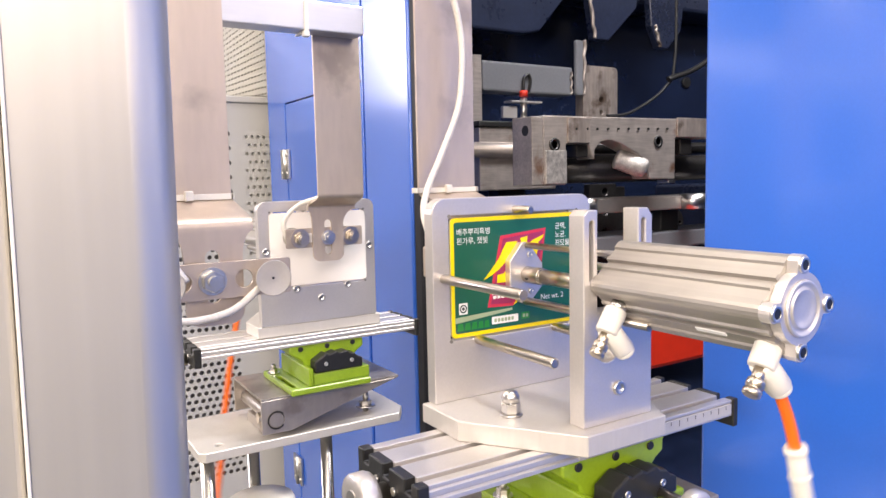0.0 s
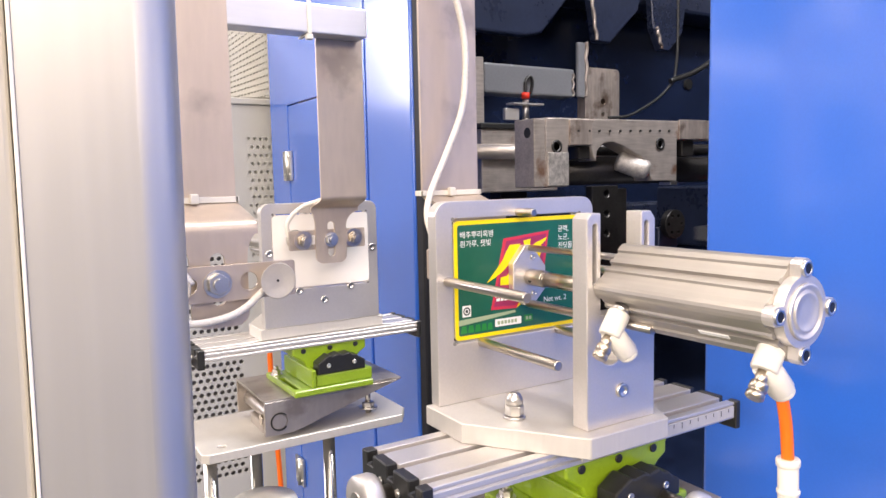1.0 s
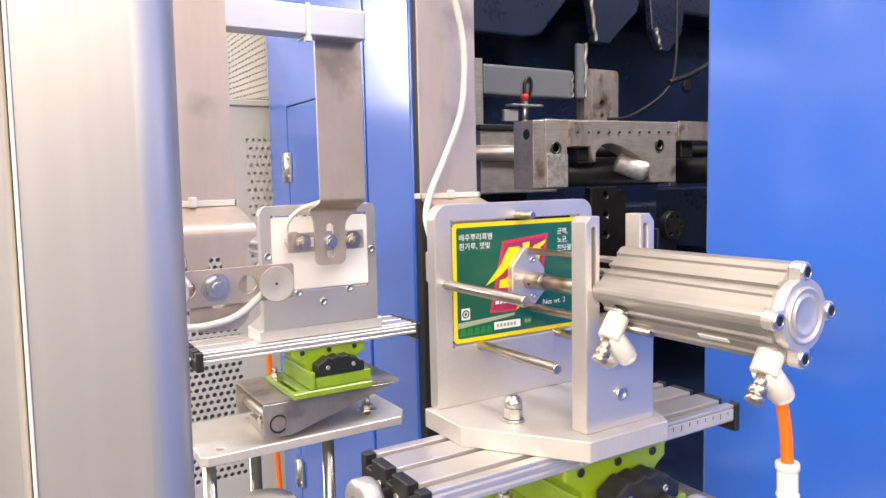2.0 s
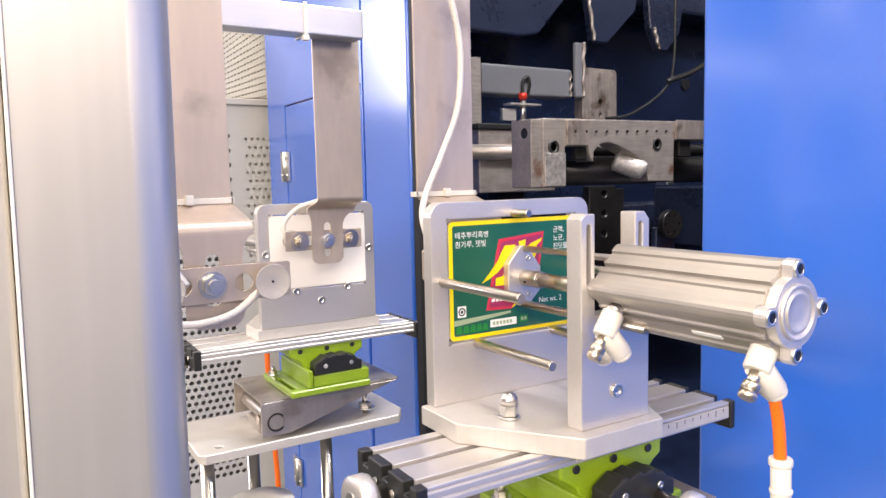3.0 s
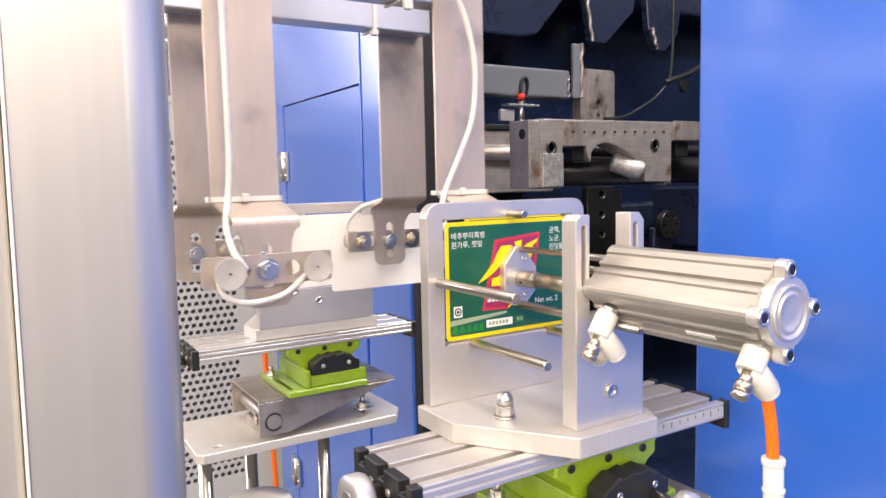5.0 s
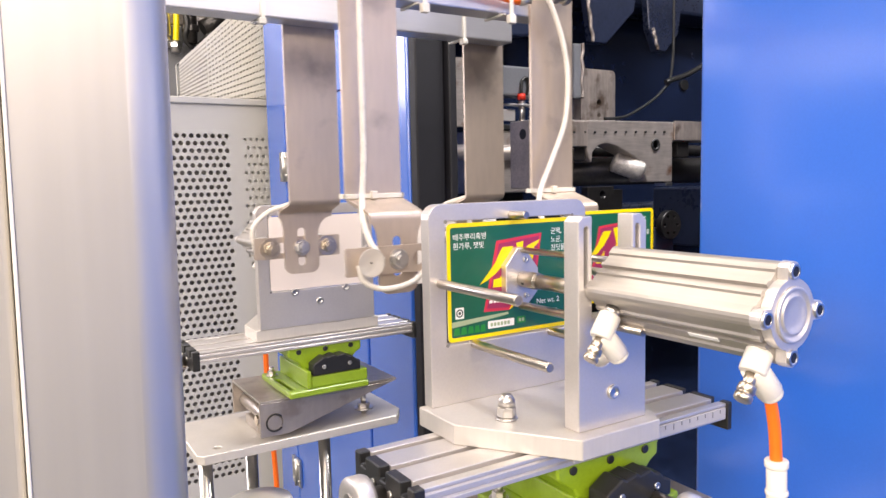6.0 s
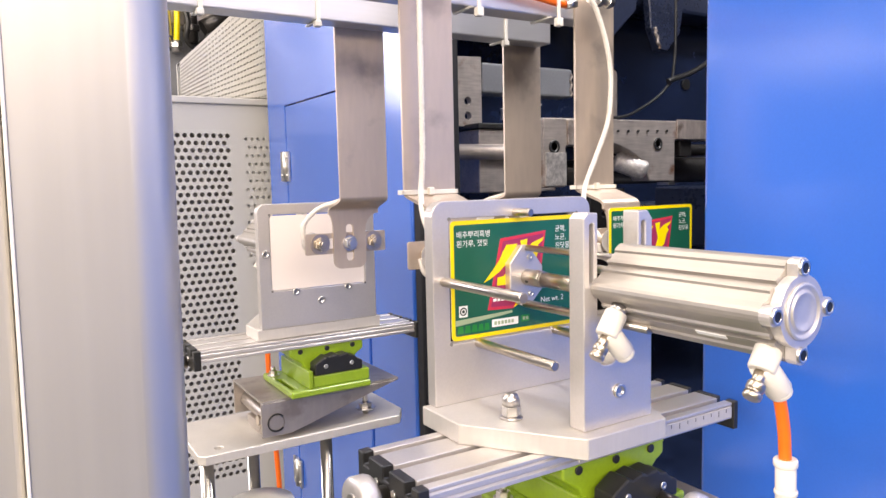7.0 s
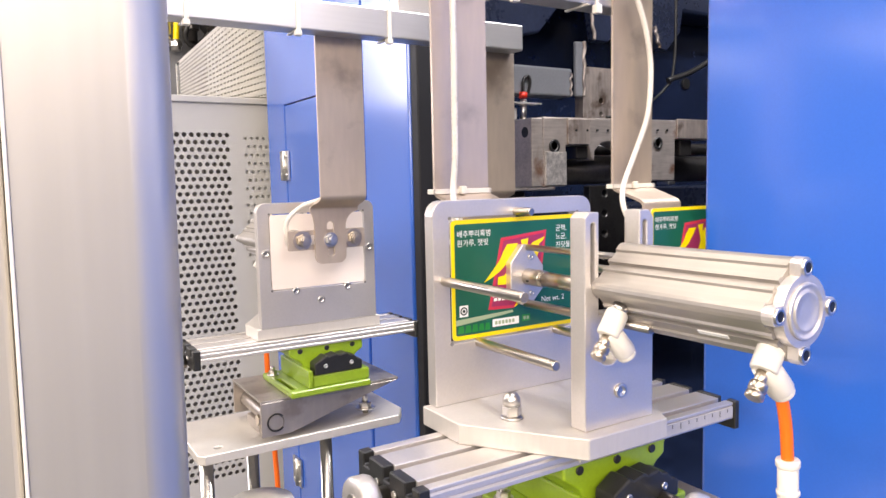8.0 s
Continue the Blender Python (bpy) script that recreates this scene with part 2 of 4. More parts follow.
def lettering(text, x, z, y, size, material, parent, shear=0.0, tilt=0.0, name="lettering"):
    """Words as thin raised print on a sheet that faces -y."""
    cu = bpy.data.curves.new("words", "FONT")
    cu.body, cu.size, cu.shear = text, size, shear
    ob = bpy.data.objects.new("words", cu)
    scene.collection.objects.link(ob)
    me = bpy.data.meshes.new_from_object(ob.evaluated_get(bpy.context.evaluated_depsgraph_get()))
    bpy.data.objects.remove(ob)
    me.transform(Matrix.Translation(Vector((x, y, z)) - root_place(parent)) @ Euler((radians(90), radians(tilt), 0)).to_matrix().to_4x4())
    me.materials.clear()
    me.materials.append(material)
    o = new(name, me)
    o.parent = parent
    return o


# ---- the hall ----
tagged(part("floor", box(-4, 4, -4, 6, -0.1, 0, 0), FLOOR), "worn green painted workshop floor", "floor", kind="structure")
tagged(part("ceiling", box(-4, 4, -4, 6, 3.0, 3.1, 0), CEILING), "white painted hall ceiling", "ceiling", kind="structure")
tagged(part("wall_west", box(-4.1, -4, -4, 6, 0, 3.0, 0), PLASTER), "plain grey hall wall", "wall", kind="structure")
tagged(part("wall_south", box(-4, 4, -4.1, -4, 0, 3.0, 0), PLASTER), "plain grey hall wall", "wall", kind="structure")
tagged(part("wall_north", box(-4, 4, 6, 6.1, 0, 3.0, 0), PLASTER), "plain grey hall wall", "wall", kind="structure")
tagged(part("wall_east", box(4, 4.1, -4, 6, 0, 3.0, 0), PLASTER), "plain grey hall wall", "wall", kind="structure")

# ---- the blue moulding machine, open at its side ----
XW = 0.583
machine = thing("moulding_machine", "blue enamelled moulding machine with an open side gate", "machine", (1.4, 0.6, 0))
near_panel = part("gate_panel", box(XW, XW + 0.03, -1.6, 0.437, 0, 2.2, 0.004), BLUE, machine, "smooth blue enamelled sheet panel")
side_panel = part("side_panel", plate([(1.043, 0), (1.225, 0), (1.225, 2.2), (1.043, 2.2)], XW, XW + 0.05, axis="x", r=0.006, seg=3), BLUE, machine)
rear_panel = part("rear_panel", plate([(1.229, 0), (1.80, 0), (1.80, 2.2), (1.229, 2.2)], XW, XW + 0.03, [[(1.232, 0.2), (1.672, 0.2), (1.672, 1.394), (1.232, 1.394)]], axis="x", r=0.001), BLUE, machine)
door = part("access_door", box(XW + 0.001, XW + 0.02, 1.235, 1.669, 0.203, 1.391, 0.0015), BLUE, machine)
for z in (1.245, 0.462):
    part("hinge", merged(box(XW - 0.006, XW, 1.645, 1.668, z - 0.036, z + 0.036, 0.001), box(XW - 0.006, XW, 1.673, 1.700, z - 0.036, z + 0.036, 0.001),
                         rod((XW - 0.006, 1.6705, z - 0.036), (XW - 0.006, 1.6705, z + 0.036), 0.006, 12),
                         *[rod((XW - 0.009, y, z + k), (XW - 0.005, y, z + k), 0.004, 10) for y in (1.655, 1.688) for k in (-0.022, 0.022)]), CHROME, door, "bright zinc-plated butt hinge")
part("gate_seal", box(XW + 0.003, XW + 0.060, 1.018, 1.0425, 0, 2.2, 0.003), RUBBER, machine, "black rubber gate seal")
part("gate_rail", box(XW + 0.062, XW + 0.078, 1.005, 1.12, 0, 2.2, 0.003), RUBBER, machine)
part("chamber_back", box(3.0, 3.03, 0.05, 2.4, 0, 2.2, 0.002), DARK, machine, "dark painted chamber wall")
part("chamber_side", box(XW + 0.08, 3.0, 1.60, 1.63, 0, 2.2, 0.002), DARK, machine)
# unseen wall, kept full length so the chamber stays dark
part("chamber_front", box(XW + 0.035, 3.0, 0.02, 0.05, 0, 2.2, 0.002), DARK, machine)
part("chamber_floor", box(XW + 0.035, 3.0, 0.05, 1.6, 0.55, 0.6, 0.002), DARK, machine)
# ribs and gussets of the frame overhead
part("gusset", plate([(1.335, 1.80), (1.3555, 1.681), (1.3758, 1.5706), (1.4288, 1.5704), (1.5389, 1.670), (1.56, 1.80)], 1.42, 1.445, axis="y", r=0.003), NAVY, machine)
part("gusset", plate([(1.58, 1.80), (1.600, 1.628), (1.6327, 1.5675), (1.6689, 1.5671), (1.7248, 1.624), (1.7408, 1.724), (1.745, 1.80)], 1.42, 1.445, axis="y", r=0.003), NAVY, machine)
part("header_plate", plate([(0.80, 1.90), (0.80, 1.566), (1.132, 1.5646), (1.1876, 1.5765), (1.275, 1.672), (1.40, 1.90)], 1.42, 1.45, axis="y", r=0.006, seg=2), NAVY, machine, "navy header plate with a slanting end")
part("cross_member", box(0.92, 2.9, 1.47, 1.598, 1.70, 2.1, 0.01), NAVY, machine)
part("cross_member", box(0.92, 2.9, 1.54, 1.598, 1.02, 1.12, 0.01), NAVY, machine)
part("grommet", rod((1.963, 1.590, 1.508), (1.963, 1.5995, 1.508), 0.018, 20), BLACK, machine)
for a, b, r in (((1.356, 1.418, 1.70), (1.377, 1.418, 1.572), 0.0050), ((1.612, 1.418, 1.63), (1.634, 1.418, 1.57), 0.0048), ((1.2165, 1.288, 1.532), (1.2165, 1.288, 1.40), 0.0045), ((1.182, 1.297, 1.455), (1.182, 1.297, 1.40), 0.0025)):
    pts = [Vector(a).lerp(Vector(b), i / 7) + Vector((0.0025 * math.sin(i * 2.3), 0, 0)) for i in range(8)]
    part("weld_bead", sweep(pts, r), RAWIRON, machine, "rough bright weld bead")

# tooling inside the chamber
beam = thing("mould_beam", "ground steel clamp beam with an arched cut-out and socket screws", "machine part", (1.0, 1.0, 1.18))
outline = [(0.8446, 1.314), (0.8446, 1.262), (0.8431, 1.1825), (0.8993, 1.184), (0.8998, 1.261), (0.9582, 1.262), (0.966, 1.240), (0.9731, 1.2317), (0.9745, 1.2516), (0.983, 1.260), (0.9914, 1.2661),
           (1.005, 1.269), (1.0192, 1.2697), (1.043, 1.264), (1.0669, 1.2542), (1.090, 1.245), (1.108, 1.2345), (1.120, 1.215), (1.1302, 1.1909), (1.2069, 1.1895), (1.2069, 1.2763), (1.34, 1.277), (1.34, 1.321), (1.2017, 1.3168)]
part("beam_body", plate(outline, 1.0, 1.05, r=0.0022, seg=2), IRON, beam)
part("end_block", box(0.8165, 0.8431, 1.0, 1.06, 1.184, 1.3115, 0.002), IRON, beam)
# black disc for the dark of the lug hole
part("lug_hole_disc", rod((0.8162, 1.02, 1.286), (0.8175, 1.02, 1.286), 0.010, 16), BLACK, beam)
part("hardened_insert", box(0.9015, 0.9580, 0.9955, 1.0, 1.2635, 1.3115, 0.001), RAWIRON, beam, "rust-stained steel insert")
part("hardened_insert", box(1.2095, 1.30, 0.9955, 1.0, 1.2785, 1.3195, 0.001), RAWIRON, beam, "rust-stained steel insert")
for x0, x1, z0, z1 in ((0.9316, 0.9600, 1.236, 1.2605), (1.2293, 1.2664, 1.242, 1.2755)):
    part("stop_block", box(x0, x1, 1.005, 1.045, z0, z1, 0.002), BLACKSTEEL, beam, "blackened square stop block")
for x, z in ((0.8700, 1.2600), (1.1530, 1.2680)):
    part("socket_screw", merged(lathe([(0.0125, 0), (0.0125, 0.003), (0.008, 0.003), (0.008, -0.002)], (x, 1.0, z), (0, -1, 0), 20)), BLACK, beam, "black oxide socket screw")
for i in range(10):
    x = 0.922 + i * 0.0286
    # drilled holes given as black discs, their shade in the colour
    part("pilot_hole_disc", rod((x, 0.9945 if x < 0.958 or x > 1.21 else 0.9992, 1.290 + 0.0006 * i), (x, 0.9965, 1.290 + 0.0006 * i), 0.0024, 8), BLACK, beam)
part("ribbed_roller", lathe([(0.014, -0.012), (0.0215, -0.009)] + [(0.0222 - 0.0010 * (k % 2), -0.004 + 0.0045 * k) for k in range(12)] + [(0.0205, 0.051), (0.0165, 0.056), (0.009, 0.0585)], (1.080, 1.035, 1.232), (0.70, -0.55, -0.36), 26), KNURL, beam, "pale ribbed guide roller")
part("knurled_face", box(0.8475, 0.8985, 0.9965, 1.0, 1.186, 1.249, 0.001), KNURL, beam, "bright hatched clamping face")
part("clip", box(1.185, 1.206, 0.998, 1.03, 1.181, 1.188, 0.001), CHROME, beam)
part("guide_shaft", rod((0.88, 1.12, 1.262), (1.9, 1.12, 1.262), 0.014), BLACKSTEEL, beam)
part("lower_shaft", rod((0.93, 1.09, 1.215), (1.9, 1.09, 1.215), 0.030, 28), BLACKSTEEL, beam)

rail = thing("tool_rail", "oily brown steel rail block behind the clamp beam", "machine part", (1.0, 1.3, 1.17))
part("rail_block", box(0.872, 1.09, 1.25, 1.34, 1.172, 1.312, 0.003), IRON, rail)
part("rail_shaft", rod((0.800, 1.246, 1.262), (1.5, 1.246, 1.262), 0.017), IRON, rail)
part("rail_cap", box(0.868, 0.98, 1.245, 1.345, 1.313, 1.325, 0.002), BLACK, rail)
part("rail_post", box(0.95, 1.03, 1.29, 1.33, 0.6, 1.171, 0.003), BLACKSTEEL, rail)
part("rail_post", box(1.28, 1.36, 1.29, 1.33, 0.6, 1.171, 0.003), BLACKSTEEL, rail)

bracket = thing("square_tube_arm", "slate grey square-tube arm with a steel end plate", "machine part", (1.0, 1.32, 1.40))
part("arm_tube", box(0.918, 1.189, 1.30, 1.36, 1.398, 1.466, 0.005), SLATE, bracket)
part("end_plate", plate([(0.842, 1.474), (0.916, 1.477), (0.916, 1.320), (0.838, 1.322)], 1.30, 1.318, [ring(0.878, 1.378, 0.009, 12), ring(0.878, 1.345, 0.009, 12)], r=0.001), IRON, bracket)
part("arm_flange", box(1.190, 1.214, 1.288, 1.2995, 1.398, 1.531, 0.004), SLATE, bracket)
upright = thing("slotted_upright", "mottled raw steel upright plate with bolt holes", "machine part", (1.27, 1.3, 1.0))
part("upper_plate", plate(rounded(1.2245, 1.3415, 1.330, 1.4745, 0.012), 1.30, 1.33, [ring(1.285, 1.392, 0.008, 12), ring(1.285, 1.36, 0.006, 12)], r=0.002), RAWIRON, upright)
part("lower_plate", plate([(1.21, 0.9), (1.30, 0.9), (1.30, 1.18), (1.21, 1.18)], 1.262, 1.286, [ring(1.26, z, 0.009, 12) for z in (1.16, 1.11, 1.06, 1.0)], r=0.002), BLACKSTEEL, upright)
sensor = thing("proximity_sensor", "small red-ringed proximity sensor on an angle bracket", "sensor", (1.03, 1.3, 1.35))
part("barrel", rod((1.031, 1.295, 1.325), (1.031, 1.295, 1.385), 0.008), CHROME, sensor)
part("red_ring", rod((1.031, 1.295, 1.388), (1.031, 1.295, 1.402), 0.0095), RED, sensor, "glossy red ring")
part("angle_bracket", merged(box(0.985, 1.075, 1.28, 1.31, 1.373, 1.377, 0.0005), box(0.968, 1.008, 1.29, 1.30, 1.338, 1.364, 0.001)), ALU, sensor)
part("sensor_wire", sweep([(1.031, 1.295, 1.400), (1.033, 1.295, 1.43), (1.046, 1.295, 1.44), (1.052, 1.295, 1.425), (1.050, 1.30, 1.40)], 0.004, 8), BLACK, sensor)
wire = thing("black_cable", "thin black cable looping across the chamber wall", "cable", (1.5, 1.3, 1.45))
part("cable", sweep([(1.3, 1.297, 1.352), (1.36, 1.29, 1.357), (1.418, 1.29, 1.379), (1.478, 1.29, 1.41), (1.513, 1.29, 1.437), (1.536, 1.29, 1.461), (1.548, 1.29, 1.53), (1.55, 1.29, 1.62), (1.55, 1.29, 1.80)], 0.0038, 8), BLACK, wire)
part("thick_cable", sweep([(1.518, 1.2875, 1.454), (1.538, 1.285, 1.461), (1.608, 1.285, 1.482), (1.688, 1.285, 1.52), (1.838, 1.285, 1.60)], 0.0075, 10), BLACK, wire)
knob = thing("index_disc", "grey drilled index disc inside the machine", "machine part", (1.55, 1.3, 1.06))
part("disc", plate(ring(1.548, 1.068, 0.040, 32), 1.29, 1.31, [ring(1.548 + 0.026 * math.cos(a), 1.068 + 0.026 * math.sin(a), 0.005, 8) for a in [i * math.pi / 3 for i in range(6)]], r=0.001), BLACKSTEEL, knob)
part("arm", plate([(1.50, 0.8), (1.60, 0.8), (1.585, 1.06), (1.51, 1.06)], 1.315, 1.335, r=0.003), NAVY, knob)
housing = thing("drive_housing", "grey bolted drive housing inside the machine", "machine part", (1.7, 1.3, 1.1))
part("housing_body", box(1.65, 1.95, 1.25, 1.45, 1.00, 1.17, 0.006), NAVY, housing)
part("housing_window", box(1.67, 1.74, 1.244, 1.25, 1.04, 1.13, 0.002), BLACK, housing)

# carriage that slides away along the rail
tray = thing("slide_tray", "steel sliding tray with a red box beneath", "machine part", (1.0, 1.05, 1.12))
part("tray_bar", box(0.70, 1.75, 1.06, 1.12, 1.120, 1.152, 0.003), ALU_CYL, tray)
part("tray_collar", rod((0.985, 1.05, 1.120), (0.985, 1.05, 1.154), 0.032, 24), CHROME, tray)
part("tray_collar", rod((1.33, 1.05, 1.120), (1.33, 1.05, 1.154), 0.032, 24), CHROME, tray)
part("tray_plate", box(0.75, 1.75, 1.08, 1.2, 1.030, 1.068, 0.004), SLATE, tray)
part("tray_post", box(1.28, 1.34, 1.10, 1.16, 1.0682, 1.1198, 0.003), BLACK, tray)
part("red_box", box(1.02, 1.42, 0.95, 1.15, 0.80, 0.90, 0.01), RED, tray, "dull red plastic box")

# ---- grey cabinet and cream grille beyond the blue panel ----
cabinet = thing("perforated_cabinet", "pale grey sheet-metal cabinet with round ventilation holes", "cabinet", (0.3, 1.9, 0))


def hole_field(x0, x1, z0, z1, dx, dz, r, n):
    out, k, z = [], 0, z1
    while z > z0:
        x = x0 + (dx / 2 if k % 2 else 0)
        while x < x1:
            out.append(ring(x, z, r, n))
            x += dx
        z -= dz
        k += 1
    return out


holes = hole_field(0.315, 0.505, 0.405, 1.333, 0.0182, 0.0192, 0.0066, 8) + hole_field(0.545, 0.612, 0.98, 1.325, 0.0165, 0.0225, 0.0050, 6)
part("front_panel", plate([(0.0, 0.02), (0.622, 0.02), (0.622, 1.415), (0.0, 1.415)], 1.88, 1.884, holes, r=0), GREY, cabinet, "pale grey punched sheet panel")
part("inner_baffle", box(0.528, 0.620, 1.889, 1.892, 0.95, 1.36, 0), GREY, cabinet)
# solid body whose dark colour gives the shade behind the punched holes
part("cabinet_body", box(0.0, 0.622, 1.93, 2.6, 0.02, 1.415, 0.003), HOLE_SHADE, cabinet, "cabinet body coloured for the dark inside it")
part("top_rim", box(-0.01, 0.63, 1.87, 1.90, 1.4152, 1.4325, 0.003), GREY, cabinet)
part("side_sheet", box(0.622, 0.63, 1.884, 2.6, 0.02, 1.415, 0.001), GREY, cabinet)
part("plinth", box(0.0, 0.622, 1.90, 2.6, 0, 0.02, 0.001), BLACK, cabinet)
grille = thing("slanted_grille", "cream punched grille panel with rows of slits", "grille", (0.5, 1.93, 1.45))


def on_grille(u, v):
    b, t = Vector((0.388, 1.4325)).lerp(Vector((0.64, 1.4425)), u), Vector((0.388, 1.520)).lerp(Vector((0.66, 1.78)), u)
    return tuple(b.lerp(t, v))


GX0, GX1, SLIT = 0.389, 0.655, 0.0038


def grille_row(k, x):
    """The height of slit row k at x: the rows fan out from steep at the top to flat at the bottom."""
    if k < 0:
        return 9.0
    return 1.510 - 0.0080 * k + (x - GX0) * max(0.10, 0.93 - 0.045 * k)


def in_grille(x, z):
    return min(max(z, 1.4335 + (x - GX0) * 0.04), 1.520 + (x - GX0) * 0.955)


def sheet_piece(bm, xs, low, high):
    """A strip of the sheet between two curves, left out where it has no height."""
    for xa, xb in zip(xs, xs[1:]):
        c = [(xa, low(xa)), (xb, low(xb)), (xb, high(xb)), (xa, high(xa))]
        if c[3][1] - c[0][1] < 1e-5 and c[2][1] - c[1][1] < 1e-5:
            continue
        f = [bm.verts.new((x, 1.930, z)) for x, z in c]
        r = [bm.verts.new((x, 1.933, z)) for x, z in c]
        bm.faces.new(f)
        bm.faces.new(r[::-1])
        for i in range(4):
            bm.faces.new((f[i], r[i], r[(i + 1) % 4], f[(i + 1) % 4]))


sheet = bmesh.new()
steps = [GX0 + (GX1 - GX0) * i / 24 for i in range(25)]
for k in range(-1, 20):
    sheet_piece(sheet, steps, lambda x: in_grille(x, grille_row(k + 1, x) + SLIT / 2), lambda x: in_grille(x, grille_row(k, x) - SLIT / 2))
sheet_piece(sheet, (GX0 - 0.001, GX0 + 0.007), lambda x: 1.4335, lambda x: 1.519 + (x - GX0) * 0.955)
x = 0.468
while x < GX1:
    for k in range(20):
        sheet_piece(sheet, (x, x + 0.0032), lambda q: in_grille(q, grille_row(k, q) - SLIT / 2), lambda q: in_grille(q, grille_row(k, q) + SLIT / 2))
    x += 0.0092
part("grille_panel", sheet, CREAM, grille, "cream sheet with fanning rows of slits")
part("grille_backing", plate([on_grille(0.01, 0), on_grille(1, 0), on_grille(1, 0.99), on_grille(0.01, 0.98)], 1.946, 1.949, r=0), SLIT_SHADE, grille)
block = thing("valve_block", "grimy metal valve block with a yellow hose", "machine part", (0.42, 2.3, 1.4325))
part("block_body", box(0.36, 0.62, 2.3, 2.45, 1.43, 1.70, 0.01), SLATE, block)
part("yellow_hose", sweep([(0.461, 2.27, 1.83), (0.466, 2.26, 1.73), (0.462, 2.27, 1.640)], 0.009, 10), P_YELLOW, block, "yellow rubber hose")
part("hose_union", merged(rod((0.462, 2.27, 1.646), (0.462, 2.27, 1.612), 0.015, 18), hexnut((0.462, 2.27, 1.632), (0, 0, 1), 0.020, 0.014)), CHROME, block, "bright hose union")
part("valve", merged(rod((0.428, 2.28, 1.640), (0.446, 2.28, 1.648), 0.018), rod((0.436, 2.27, 1.66), (0.436, 2.27, 1.74), 0.014)), CHROME, block)
part("valve", merged(rod((0.505, 2.26, 1.640), (0.505, 2.26, 1.80), 0.020), hexnut((0.505, 2.26, 1.685), (0, 0, 1), 0.028, 0.020), rod((0.545, 2.27, 1.690), (0.620, 2.27, 1.735), 0.026)), BLACKSTEEL, block)
part("dark_hose", sweep([(0.475, 2.25, 1.80), (0.492, 2.24, 1.70), (0.488, 2.25, 1.655), (0.515, 2.26, 1.63), (0.560, 2.26, 1.67), (0.60, 2.26, 1.76)], 0.009, 10), BLACK, block)
part("valve_frame", box(0.37, 0.70, 2.3, 2.32, 1.702, 1.98, 0.004), IRON, block)
backwall = tagged(part("backdrop_wall", box(0.25, 1.5, 3.0, 3.05, 0, 3.0, 0), GREY), "grey wall beyond the cabinet", "wall", kind="structure")

# ---- aluminium post close by ----
post = thing("aluminium_post", "satin aluminium post with rounded corners and a slot", "post", (0.0, 0.30, 0))
R_POST = 0.020
prof = [(-0.0188, 0.2715), (0.0425 - R_POST, 0.270)] + [(0.0425 - R_POST + R_POST * math.sin(radians(a)), 0.270 + R_POST - R_POST * math.cos(radians(a))) for a in range(6, 91, 6)] + [(0.0425, 0.33), (-0.0188, 0.33)]
part("post_profile", plate(prof, 0.0, 2.3, axis="z", r=0), POST, post)
part("post_flange", plate(rounded(-0.085, -0.0206, 0.276, 0.33, 0.003, 3), 0.0, 2.3, axis="z", r=0), POST, post)
# highlight of the post's left bevel, built as a thin white strip
part("bevel_highlight", box(-0.0204, -0.0190, 0.2708, 0.33, 0.0, 2.3, 0.0004), WHITE, post, "white strip painted as the bevel's highlight")
for f in bpy.data.objects["post_profile"].data.polygons:
    f.use_smooth = len(f.vertices) == 4 and f.center.x > 0.0425 - R_POST
post.matrix_basis = pose(-0.0123, 0.30, 0, 0, 0.6, 0)


